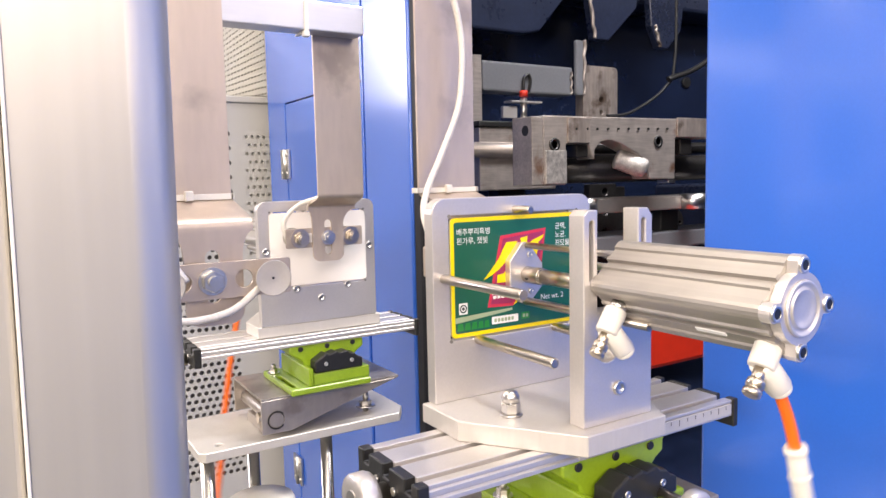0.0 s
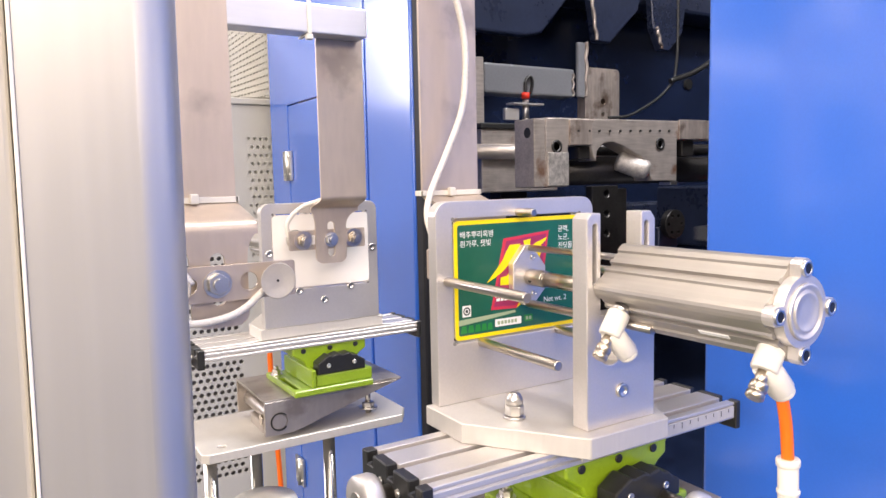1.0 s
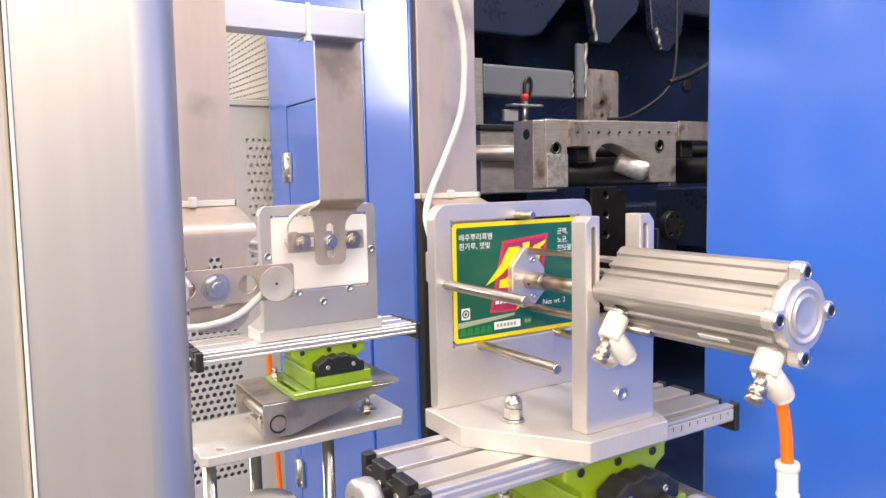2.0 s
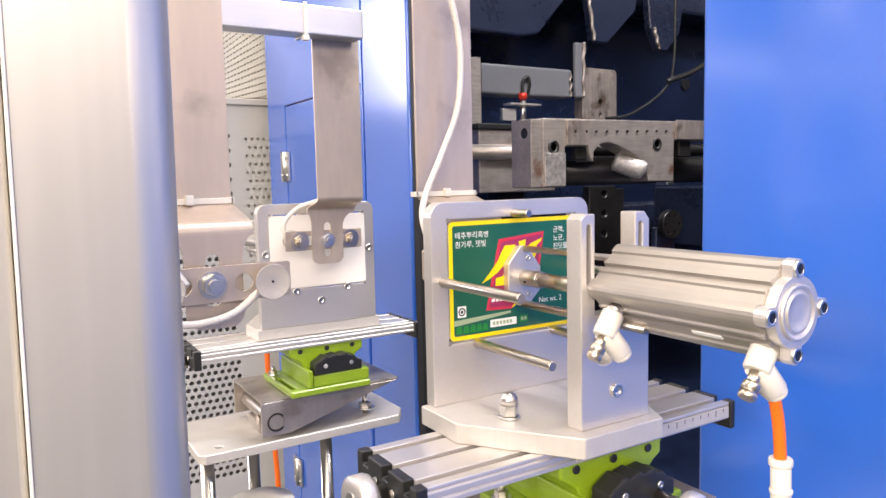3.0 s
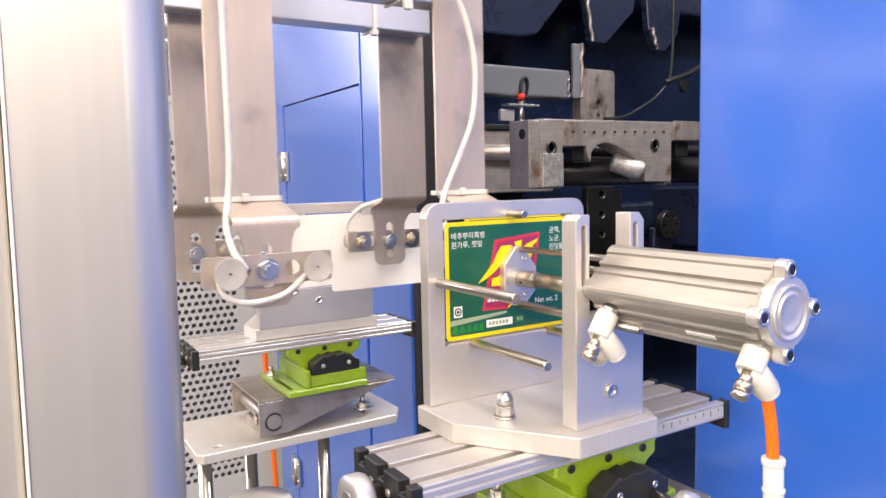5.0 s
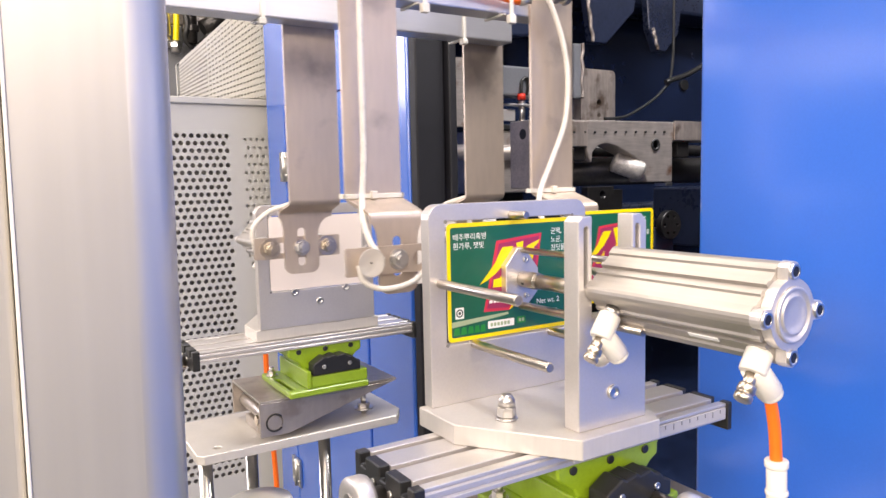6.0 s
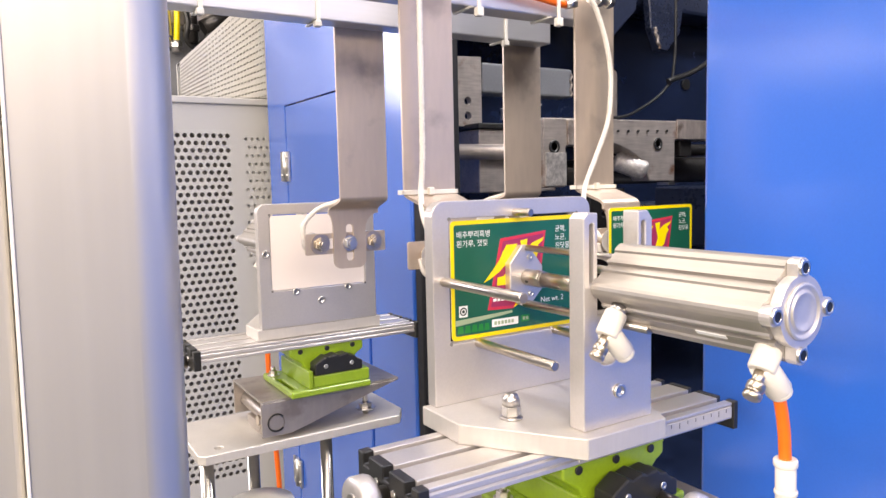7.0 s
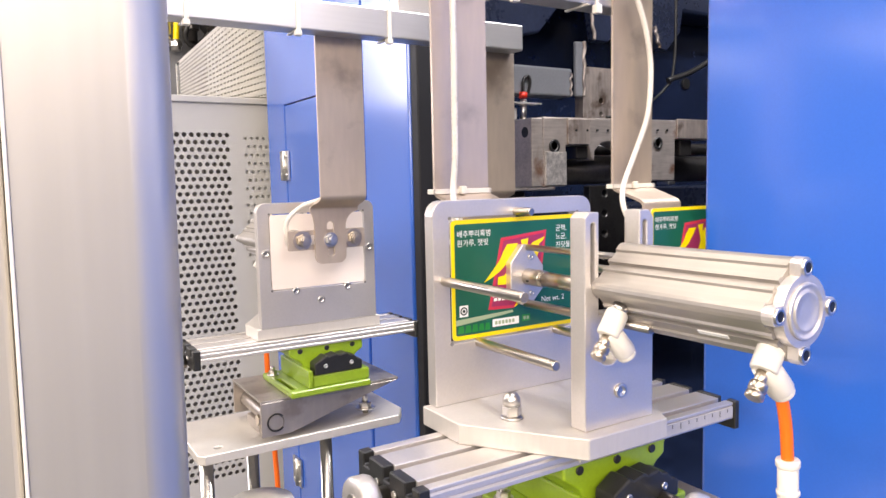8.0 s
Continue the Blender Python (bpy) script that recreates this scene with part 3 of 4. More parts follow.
# ---- pneumatic label holder ----
def label_holder(at):
    h = thing("label_holder", "aluminium label magazine with a pneumatic pusher cylinder", "label holder", at, "label holders")
    cx = 0.3502
    part("base_plate", plate([(0.2592, 0.456), (0.2592, 0.4022), (0.3160, 0.3220), (0.3960, 0.3220), (0.4405, 0.4022), (0.4405, 0.456)], 1.0, 1.0156, axis="z", r=0.0008), ALU_SAW, h)
    win = rounded(0.2815, 0.4185, 1.0655, 1.1685, 0.002, 2)
    part("rear_plate", plate(rounded(0.2655, 0.4349, 1.10, 1.1826, 0.012)[:12] + [(0.2655, 1.0157), (0.4349, 1.0157)], 0.445, 0.457, [win], r=0.0008, seg=2), ALU, h)
    for rx in (0.2818, 0.4182):
        for rz in (1.0658, 1.1682):
            for ry in (0.4449, 0.4570):
                # raised dark discs drawn for the shade in small corner holes
                part("relief_shade", rod((rx, ry - 0.0002, rz), (rx, ry + 0.0003, rz), 0.0016, 10), HOLE_SHADE, h)
    nx0, nx1 = 0.337, 0.378
    q = [(0.3235, 1.0157), (0.393, 1.0157), (0.393, 1.168), (0.388, 1.174), (nx1, 1.174), (nx1, 1.100), (nx0, 1.100), (nx0, 1.174), (0.3275, 1.174), (0.3235, 1.170)]
    part("front_plate", plate(q, 0.334, 0.3495, [rounded(0.3292, 0.3335, 1.122, 1.1665, 0.002, 4), rounded(0.3815, 0.3858, 1.122, 1.1665, 0.002, 4), ring(0.3470, 1.0745, 0.0125, 24)], r=0.0009, seg=2), ALU, h)
    for i, (x, z, y) in enumerate(((0.276, 1.118, 0.342), (0.3085, 1.064, 0.3475), (0.392, 1.064, 0.3475))):
        part("guide_rod", rod((x, 0.449, z), (x, y, z), 0.0039, 24, bev=0.0008), ROD, h, "polished steel guide rod")
    part("stop_pin", rod((0.3485, 0.449, 1.1715), (0.3485, 0.4235, 1.1715), 0.0034, 20, bev=0.0008), ROD, h)
    part("stop_pin", rod((0.424, 0.449, 1.118), (0.424, 0.38, 1.118), 0.0038, 20, bev=0.0008), ROD, h)
    # pusher
    px, pz = 0.3590, 1.1205
    oct_ = [(0.3378, 1.1045), (0.3378, 1.1281), (0.3505, 1.1430), (0.3580, 1.1430), (0.3729, 1.1240), (0.3729, 1.1045), (0.3600, 1.0915), (0.3500, 1.0915)]
    pusher = part("pusher_plate", plate(oct_, 0.4385, 0.4458, r=0.0006), ALU, h)
    part("piston_rod", merged(rod((0.356, 0.4385, 1.1155), (0.356, 0.334, 1.1155), 0.0062, 28), rod((0.356, 0.4385, 1.1155), (0.356, 0.418, 1.1155), 0.0072, 28, bev=0.0008), rod((0.356, 0.417, 1.1155), (0.356, 0.4155, 1.1155), 0.0068, 28)), ROD, h, "polished piston rod")
    # dark of the cross hole, laid on the rod as a black disc
    part("cross_hole_disc", rod((0.3497, 0.431, 1.1140), (0.3490, 0.431, 1.1140), 0.0022, 12), BLACK, h)
    for x, z, r in ((0.3560, 1.1405, 0.0027), (0.3535, 1.0930, 0.0034)):
        part("slide_rod", rod((x, 0.4384, z), (x, 0.30, z), r, 20), ROD, h)
    for x, z in ((0.3590, 1.1325), (0.3600, 1.1010)):
        part("pusher_screw", lathe([(0.0026, 0), (0.0026, 0.0012), (0.0013, 0.0012), (0.0013, 0.0003)], (x, 0.4385, z), (0, -1, 0), 14), CHROME, pusher)
    # cylinder: square profile on edge
    hh = 0.0236
    sec = []
    for k in range(4):
        a = math.radians(90 * k)
        side = [(hh, -0.0135), (hh - 0.0015, -0.0125), (hh - 0.0015, -0.006), (hh, -0.005), (hh, -0.0022), (hh - 0.003, -0.0018), (hh - 0.003, 0.0018), (hh, 0.0022), (hh, 0.005), (hh - 0.0015, 0.006), (hh - 0.0015, 0.0125), (hh, 0.0135)]
        side += [(hh - 0.0065 + 0.0065 * math.cos(radians(b)), hh - 0.0065 + 0.0065 * math.sin(radians(b))) for b in (5, 25, 45, 65, 85)]
        sec += [(u * math.cos(a) - v * math.sin(a), u * math.sin(a) + v * math.cos(a)) for u, v in side]
    c45 = math.cos(radians(45))
    sec = [(px + 0.0012 + (u - v) * c45, pz - 0.0003 + (u + v) * c45) for u, v in sec]
    ccx, ccz = px + 0.0012, pz - 0.0003
    cyl = part("cylinder_barrel", plate(sec, 0.2015, 0.3335, r=0), ALU_CYL, h, "ribbed extruded aluminium cylinder barrel")
    cap_o = []
    for k in range(96):
        a = 2 * math.pi * k / 96
        f = (a + math.pi / 4) % (math.pi / 2) - math.pi / 4
        d2 = 0.0060 ** 2 - (0.0252 * math.sin(f)) ** 2
        r_ = max(0.0212, 0.0252 * math.cos(f) + math.sqrt(d2)) if d2 > 0 else 0.0212
        cap_o.append((ccx + r_ * math.cos(a), ccz + r_ * math.sin(a)))
    part("end_cap", plate(cap_o, 0.1945, 0.2013, [ring(ccx + 0.0252 * math.cos(a), ccz + 0.0252 * math.sin(a), 0.0030, 16) for a in [i * math.pi / 2 for i in range(4)]], r=0.0006), ALU, cyl)
    part("cap_disc", lathe([(0.0168, 0), (0.0166, 0.0014), (0.0158, 0.0018), (0.0148, 0.0016), (0.0138, 0.0002), (0.0122, 0.0002), (0.0116, 0.0014), (0.0108, 0.0016), (0.0095, 0.0007), (0.004, 0.0005)], (ccx, 0.1945, ccz), (0, -1, 0), 36), ALU, cyl, "round pressed end disc")
    for i in range(4):
        a = i * math.pi / 2
        part("cap_screw", lathe([(0.0049, -0.004), (0.0049, 0.0010), (0.0045, 0.0014), (0.0031, 0.0014), (0.0031, -0.001)], (ccx + 0.0252 * math.cos(a), 0.1945, ccz + 0.0252 * math.sin(a)), (0, -1, 0), 20), CHROME, cyl)
        # dark disc drawn for the shaded depth of the screw's recess
        part("socket", rod((ccx + 0.0252 * math.cos(a), 0.1945, ccz + 0.0252 * math.sin(a)), (ccx + 0.0252 * math.cos(a), 0.1933, ccz + 0.0252 * math.sin(a)), 0.0036, 12), BLACKSTEEL, cyl)
    sticker = box(-0.0006, 0.0002, 0.234, 0.256, -0.0016, 0.0016, 0.0001)
    sticker.transform(Matrix.Translation((ccx - 0.0136, 0, ccz - 0.0198)) @ pose(0, 0, 0, 0, -45, 0))
    part("maker_plate", sticker, P_WHITE, cyl, "small pale type sticker")
    # flow-control fittings
    for y, fx, fz in ((0.3155, px - 0.0185, pz + 0.0045), (0.210, px, pz)):
        e = part("elbow_fitting", merged(rod((fx - 0.0035, y, fz - 0.020), (fx - 0.0150, y - 0.001, fz - 0.0355), 0.0080, 24, bev=0.0015), rod((fx - 0.0125, y, fz - 0.032), (fx + 0.0015, y - 0.002, fz - 0.0490), 0.0080, 24, bev=0.001)), WHITE, h, "white plastic elbow fitting")
        part("fitting_collar", rod((fx + 0.0010, y - 0.002, fz - 0.0485), (fx + 0.0034, y - 0.002, fz - 0.0515), 0.0072, 24, bev=0.0008), WHITE, e)
        part("needle_screw", merged(rod((fx - 0.0150, y - 0.001, fz - 0.0355), (fx - 0.0205, y - 0.002, fz - 0.0425), 0.0036, 14), lathe([(0.005, 0), (0.0053, 0.001), (0.0053, 0.0045), (0.0043, 0.005), (0.0043, 0.006), (0.0053, 0.0065), (0.0053, 0.0095), (0.004, 0.0105)], (fx - 0.0195, y - 0.002, fz - 0.0415), (-0.64, -0.05, -0.76), 16)), BRASS, e, "nickel-plated needle screw")
        part("thread_ring", rod((fx - 0.0005, y, fz - 0.0165), (fx - 0.0038, y, fz - 0.0205), 0.006, 20), CHROME, e)
    # fixings
    nx, ny = 0.3005, 0.3905
    part("base_nut", merged(hexnut((nx, ny, 1.0218), (0, 0, 1), 0.0076, 0.0080), lathe([(0.0070, 0.0), (0.0066, 0.005), (0.0048, 0.0085), (0.002, 0.0098)], (nx, ny, 1.0262), (0, 0, 1), 20), rod((nx, ny, 1.0156), (nx, ny, 1.0176), 0.0088, 24)), CHROME, h, "domed zinc cap nut on a washer")
    for x, z in ((0.358, 1.041),):
        part("socket_screw", lathe([(0.0056, 0), (0.0056, 0.0015), (0.0050, 0.0022), (0.0032, 0.0022), (0.0030, 0.0009), (0.0012, 0.0009)], (x, 0.334, z), (0, -1, 0), 24), CHROME, h)
    for x, z in ((0.349, 1.0475), (0.425, 1.116), (0.274, 1.116), (0.309, 1.063), (0.385, 1.063)):
        part("plate_screw", lathe([(0.0052, 0), (0.0052, 0.001), (0.0046, 0.0016), (0.0028, 0.0016), (0.0026, 0.0007), (0.0012, 0.0007)], (x, 0.457, z), (0, 1, 0), 20), CHROME, h)
    return h


holder = label_holder((0.3502, 0.40, 1.0))
copy_thing(holder, pose(0.344, 0.938, 0.9915, 0, 0, 180))


# ---- cross slide with slotted table ----
def cross_slide(at):
    s = thing("cross_slide", "lime green compound slide with a slotted aluminium table", "cross slide", at, "cross slides")
    y0, y1, zt = 0.3473, 0.4345, 1.0
    sec = [(y0, zt - 0.0145), (y0, zt - 0.0108), (y0 + 0.0016, zt - 0.0104), (y0 + 0.0016, zt - 0.0090), (y0, zt - 0.0086), (y0, zt - 0.0045), (y0 + 0.0012, zt - 0.0041), (y0 + 0.0012, zt - 0.0031), (y0, zt - 0.0027), (y0, zt)]
    for c in (0.3590, 0.3905, 0.4220):
        sec += [(c - 0.0035, zt), (c - 0.0035, zt - 0.005), (c - 0.006, zt - 0.005), (c - 0.006, zt - 0.009), (c + 0.006, zt - 0.009), (c + 0.006, zt - 0.005), (c + 0.0035, zt - 0.005), (c + 0.0035, zt)]
    sec += [(y1, zt), (y1, zt - 0.0145), (y1 - 0.02, zt - 0.0145), (y1 - 0.02, zt - 0.012), (y0 + 0.02, zt - 0.012), (y0 + 0.02, zt - 0.0145)]
    table = part("slotted_table", plate(sec, 0.2, 0.51, axis="x", r=0.0005), ALU, s, "slotted aluminium table")
    part("scale_strip", box(0.33, 0.508, y0 - 0.0012, y0, zt - 0.0125, zt - 0.003, 0.0002), ALU_SAW, table, "engraved rule strip")
    for i in range(17):
        part("rule_mark", box(0.34 + i * 0.01, 0.3406 + i * 0.01, y0 - 0.0015, y0 - 0.0013, zt - 0.009 + (0.002 if i % 5 else 0), zt - 0.004, 0), P_BLACK, table)
    for x0, x1 in ((0.191, 0.2), (0.51, 0.516)):
        cap = part("end_cap", plate([(y0 - 0.002, zt - 0.024), (y0 - 0.002, zt + 0.001)] + [p for c in (0.3590, 0.3905, 0.4220) for p in ((c - 0.0045, zt + 0.001), (c - 0.0045, zt - 0.008), (c + 0.0045, zt - 0.008), (c + 0.0045, zt + 0.001))] + [(y1 + 0.001, zt + 0.001), (y1 + 0.001, zt - 0.024)], x0, x1, axis="x", r=0.0008), BLACK, s, "black plastic end cap")
        for yy in (0.378, 0.404):
            part("cap_screw", rod((x0 - 0.0015, yy, zt - 0.013), (x0, yy, zt - 0.013), 0.003, 14), CHROME, cap)
    part("wheel_hub", rod((0.191, 0.391, zt - 0.020), (0.165, 0.391, zt - 0.020), 0.009, 24), ROD, s)
    part("handwheel", lathe([(0.010, -0.010), (0.0185, -0.010), (0.0198, -0.007), (0.0198, 0.002), (0.0185, 0.004), (0.008, 0.004)], (0.170, 0.391, zt - 0.020), (-1, 0, 0), 36), ALU, s, "turned aluminium hand wheel")
    # saddle
    saddle = part("saddle", plate([(0.3165, 0.985), (0.4255, 0.985), (0.4256, 0.9730), (0.4215, 0.9705), (0.4170, 0.9680), (0.4130, 0.9640), (0.4110, 0.9580), (0.4110, 0.9505), (0.3400, 0.9505), (0.3330, 0.9640), (0.3165, 0.9750)], 0.3495, 0.425, r=0.0025, seg=3), GREEN, s, "lime green enamelled saddle casting")
    part("gib_ledge", box(0.319, 0.424, 0.3485, 0.3494, 0.9832, 0.985, 0.0004), GREEN, saddle)
    for i, x in enumerate((0.3315, 0.3703, 0.4089)):
        part("gib_screw", rod((x, 0.3495, 0.9805), (x, 0.3478, 0.9805), 0.0036, 14, bev=0.0005), BLACK, saddle)
    low = part("lower_slide", box(0.340, 0.4235, 0.326, 0.438, 0.9336, 0.9500, 0.002), GREEN, s)
    part("side_rib", box(0.3335, 0.3395, 0.324, 0.438, 0.9336, 0.958, 0.0015), GREEN, low)
    part("base", plate([(0.308, 0.322), (0.4235, 0.322), (0.4235, 0.445), (0.308, 0.445)], 0.9245, 0.9335, [rounded(0.314, 0.320, 0.335, 0.40, 0.0029, 5)], axis="z", r=0.0015), GREEN, s, "green slotted base casting")
    lever = part("end_bracket", plate([(0.3425, 0.9502), (0.4125, 0.9502), (0.4125, 0.9630), (0.4060, 0.9650), (0.4010, 0.9705), (0.3940, 0.9720), (0.3900, 0.9757), (0.3790, 0.9740), (0.3740, 0.9762), (0.3640, 0.9735), (0.3590, 0.9755), (0.3525, 0.9715), (0.3430, 0.9660)], 0.3245, 0.345, r=0.0016, seg=2), BLACK, s, "black ribbed plastic end bracket")
    for x in (0.358, 0.396):
        part("bracket_screw", lathe([(0.0030, 0), (0.0030, 0.0009), (0.0014, 0.0012), (0.0014, 0.0006)], (x, 0.3245, 0.9615), (0, -1, 0), 14), CHROME, lever)
    for x, y in ((0.317, 0.425), (0.4165, 0.4415)):
        part("hold_down_bolt", merged(hexnut((x, y, 0.9375), (0, 0, 1), 0.0062, 0.006), rod((x, y, 0.9335), (x, y, 0.9348), 0.0085, 20), rod((x, y, 0.94), (x, y, 0.946), 0.0034, 12)), CHROME, s)
    return s


slide = cross_slide((0.355, 0.39, 0.9245))
far_slide = copy_thing(slide, pose(0.332, 0.915, 0.916))
for ob in list(far_slide.children_recursive):
    if ob.name.startswith(("rule_mark", "scale_strip")):
        bpy.data.objects.remove(ob)
part("screw_shaft", rod((0.394, 0.3244, 0.9535), (0.394, 0.292, 0.9535), 0.0045, 20), ROD, slide)
part("cross_handwheel", lathe([(0.006, -0.006), (0.0130, -0.006), (0.0140, -0.004), (0.0140, 0.003), (0.0128, 0.005), (0.006, 0.005)], (0.394, 0.292, 0.9535), (0, -1, 0), 36), ALU, slide, "turned aluminium hand wheel")


# ---- tilting bracket and stand below ----
def tilt_bracket(at):
    b = thing("tilt_bracket", "folded stainless tilting bracket with a pivot pin", "bracket", at, "tilt brackets")
    part("top_sheet", box(0.2475, 0.452, 0.863, 0.995, 0.9125, 0.9158, 0.0008), FOLDED, b)
    tri = [(0.2475, 0.9124), (0.4515, 0.9124), (0.436, 0.9085), (0.302, 0.870), (0.287, 0.866), (0.2475, 0.8665)]
    for y in (0.863, 0.992):
        part("cheek", plate(tri, y, y + 0.003, [ring(0.2675, 0.8845, 0.0108, 24)], r=0.0006), FOLDED, b, "tapering stainless cheek plate")
    part("pivot_pin", rod((0.2675, 0.8622, 0.8845), (0.2675, 0.9965, 0.8845), 0.0102, 28, bev=0.0006), FOLDED, b)
    arc = [radians(a) for a in range(40, 321, 14)]
    part("retaining_ring", plate([(0.2675 + 0.0125 * math.cos(a), 0.8845 + 0.0125 * math.sin(a)) for a in arc] + [(0.2675 + 0.0108 * math.cos(a), 0.8845 + 0.0108 * math.sin(a)) for a in arc[::-1]], 0.8612, 0.8626, r=0), BLACK, b, "black open retaining ring")
    part("jack_screw", merged(rod((0.415, 0.90, 0.8595), (0.415, 0.90, 0.912), 0.004, 16), hexnut((0.415, 0.90, 0.872), (0, 0, 1), 0.0095, 0.007), rod((0.415, 0.90, 0.8665), (0.415, 0.90, 0.8685), 0.014, 24)), CHROME, b)
    part("cross_bolt", hexnut((0.2600, 0.905, 0.878), (-1, 0, 0), 0.008, 0.012), BRASS, b)
    part("lug", box(0.256, 0.279, 0.90, 0.96, 0.8592, 0.874, 0.002), FOLDED, b)
    return b


tb = tilt_bracket((0.35, 0.93, 0.8591))
copy_thing(tb, pose(0.38, 0.405, 0.8675))


def stand(at):
    s = thing("slide_stand", "white-edged aluminium stand plate on round legs", "stand", at, "stands")
    part("top_plate", plate([(0.174, 0.862), (0.452, 0.862), (0.470, 0.89), (0.470, 1.012), (0.166, 1.012), (0.166, 0.870)], 0.8465, 0.859, [ring(0.196, 0.885, 0.0055, 16)], axis="z", r=0.001), ALU_SAW, s)
    for x, y in ((0.180, 0.885), (0.345, 0.885), (0.2635, 0.965)):
        part("leg", rod((x, y, 0.0), (x, y, 0.8464), 0.0085, 24), LEG, s, "polished round steel leg")
    return s


st = stand((0.31, 0.93, 0))
copy_thing(st, pose(0.34, 0.405, 0.0085))
ped = thing("round_pedestal", "pale round pedestal under the stand plate", "pedestal", (0.2525, 0.90, 0))
part("column", lathe([(0.046, 0), (0.046, 0.762), (0.044, 0.766), (0.02, 0.767)], (0.2525, 0.90, 0), (0, 0, 1), 40), WHITE, ped)


# ---- printed label sheets ----
def label_sheet(at):
    """A printed sheet that faces -y; its lower left corner is at (0.2833, 1.0674)."""
    s = thing("label_sheet", "green printed label sheet with a yellow border", "label", at, "label sheets")
    y = at[1]
    x0, x1, z0, z1 = 0.2833, 0.4168, 1.0674, 1.1664
    part("film", plate(rounded(x0, x1, z0, z1, 0.004), y + 0.0002, y + 0.0008, r=0), PAPER, s, "white film back")
    part("border", plate(rounded(x0, x1, z0, z1, 0.004), y, y + 0.0002, r=0), P_YELLOW, s)
    part("ground_print", plate(rounded(x0 + 0.0035, x1 - 0.0035, z0 + 0.0035, z1 - 0.0035, 0.002), y - 0.0001, y, r=0), P_GREEN, s)

    def ink(name, pts, m, k):
        return part(name, plate(pts, y - 0.0001 * (k + 1), y - 0.0001 * k, r=0), m, s)

    ink("emblem", [(0.3334, 1.1495), (0.3830, 1.1540), (0.3740, 1.0985), (0.3560, 1.0960), (0.3462, 1.0885), (0.3193, 1.0895)], P_MAGENTA, 1)
    ink("emblem_core", [(0.3360, 1.1470), (0.3800, 1.1512), (0.3715, 1.1010), (0.3560, 1.0985), (0.3450, 1.0910), (0.3225, 1.0920)], P_PLUM, 2)
    ink("stroke", [(0.3399, 1.1438), (0.3514, 1.1440), (0.3470, 1.1370), (0.3396, 1.1278), (0.3317, 1.1212), (0.3228, 1.1162), (0.3151, 1.1131), (0.3246, 1.1228), (0.3319, 1.1309), (0.3356, 1.1378)], P_YELLOW, 3)
    ink("stroke", [(0.3298, 1.1165), (0.3364, 1.1174), (0.3410, 1.1230), (0.3400, 1.1096), (0.3291, 1.1098)], P_YELLOW, 4)
    ink("stroke", [(0.3545, 1.1465), (0.3625, 1.1478), (0.3615, 1.1395), (0.3680, 1.1440), (0.3808, 1.1482), (0.3790, 1.1450), (0.3740, 1.1415), (0.3771, 1.1385), (0.3735, 1.1340), (0.3697, 1.1228), (0.3640, 1.1180), (0.3549, 1.1199), (0.3590, 1.1300)], P_YELLOW, 3)
    ink("stroke", [(0.3462, 1.0890), (0.3500, 1.0945), (0.3543, 1.0985), (0.3680, 1.1030), (0.3640, 1.0985), (0.3586, 1.0950)], P_YELLOW, 5)
    ink("emblem_bar", [(0.3245, 1.1030), (0.3330, 1.1040), (0.3325, 1.1005), (0.3240, 1.0998)], P_WHITE, 3)
    for i, (wx, ww) in enumerate(((0.0, 0.0035), (0.0045, 0.003), (0.0085, 0.0035))):
        ink("emblem_bar", [(0.3250 + wx, 1.0988), (0.3250 + wx + ww, 1.0990), (0.3250 + wx + ww, 1.0965), (0.3250 + wx, 1.0963)], P_WHITE, 3)
    ink("band", [(x0 + 0.0036, 1.0843), (0.345, 1.0870), (0.3455, 1.0850), (0.335, 1.0838), (x0 + 0.0036, 1.0795)], P_OLIVE, 1)
    for i, (bx, bw) in enumerate(((0.2885, 0.0062), (0.2955, 0.0062), (0.3025, 0.0060), (0.3092, 0.0055), (0.3153, 0.0055))):
        ink("letter_bar", [(bx, 1.0730), (bx + bw, 1.0730), (bx + bw * 0.9, 1.0790), (bx + bw * 0.2, 1.0790)], P_LIME, 2)
    ink("search_box", rounded(0.3235, 0.3515, 1.0745, 1.0810, 0.0006, 2), P_WHITE, 1)
    for i in range(6):
        ink("letter_bar", rounded(0.3260 + 0.0036 * i, 0.3286 + 0.0036 * i, 1.0762, 1.0793, 0.0004, 1), P_OLIVE, 2)
    ink("search_button", rounded(0.3550, 0.3640, 1.0755, 1.0815, 0.0006, 2), P_LIME, 1)
    ink("letter_bar", rounded(0.3565, 0.3590, 1.0770, 1.0800, 0.0004, 1), P_OLIVE, 2)
    ink("letter_bar", rounded(0.3600, 0.3625, 1.0770, 1.0800, 0.0004, 1), P_OLIVE, 2)
    ink("mark_field", rounded(0.2905, 0.2990, 1.0865, 1.0960, 0.0003, 1), P_WHITE, 1)
    part("mark_ring", plate(ring(0.29475, 1.09125, 0.0035, 20), y - 0.0003, y - 0.0002, [ring(0.29475, 1.09125, 0.0024, 16)], r=0), P_BLACK, s)
    ink("mark_dot", ring(0.29475, 1.09125, 0.0014, 10), P_BLACK, 2)
    lettering("\ubc30\ucd94\ubfcc\ub9ac\ud639\ubcd1", 0.2890, 1.1525, y - 0.0002, 0.0062, P_WHITE, s)
    lettering("\ud770\uac00\ub8e8, \uc7bf\ube5b", 0.2890, 1.1450, y - 0.0002, 0.0062, P_WHITE, s)
    lettering("\uade0\ud575, ", 0.3935, 1.1525, y - 0.0002, 0.0062, P_WHITE, s)
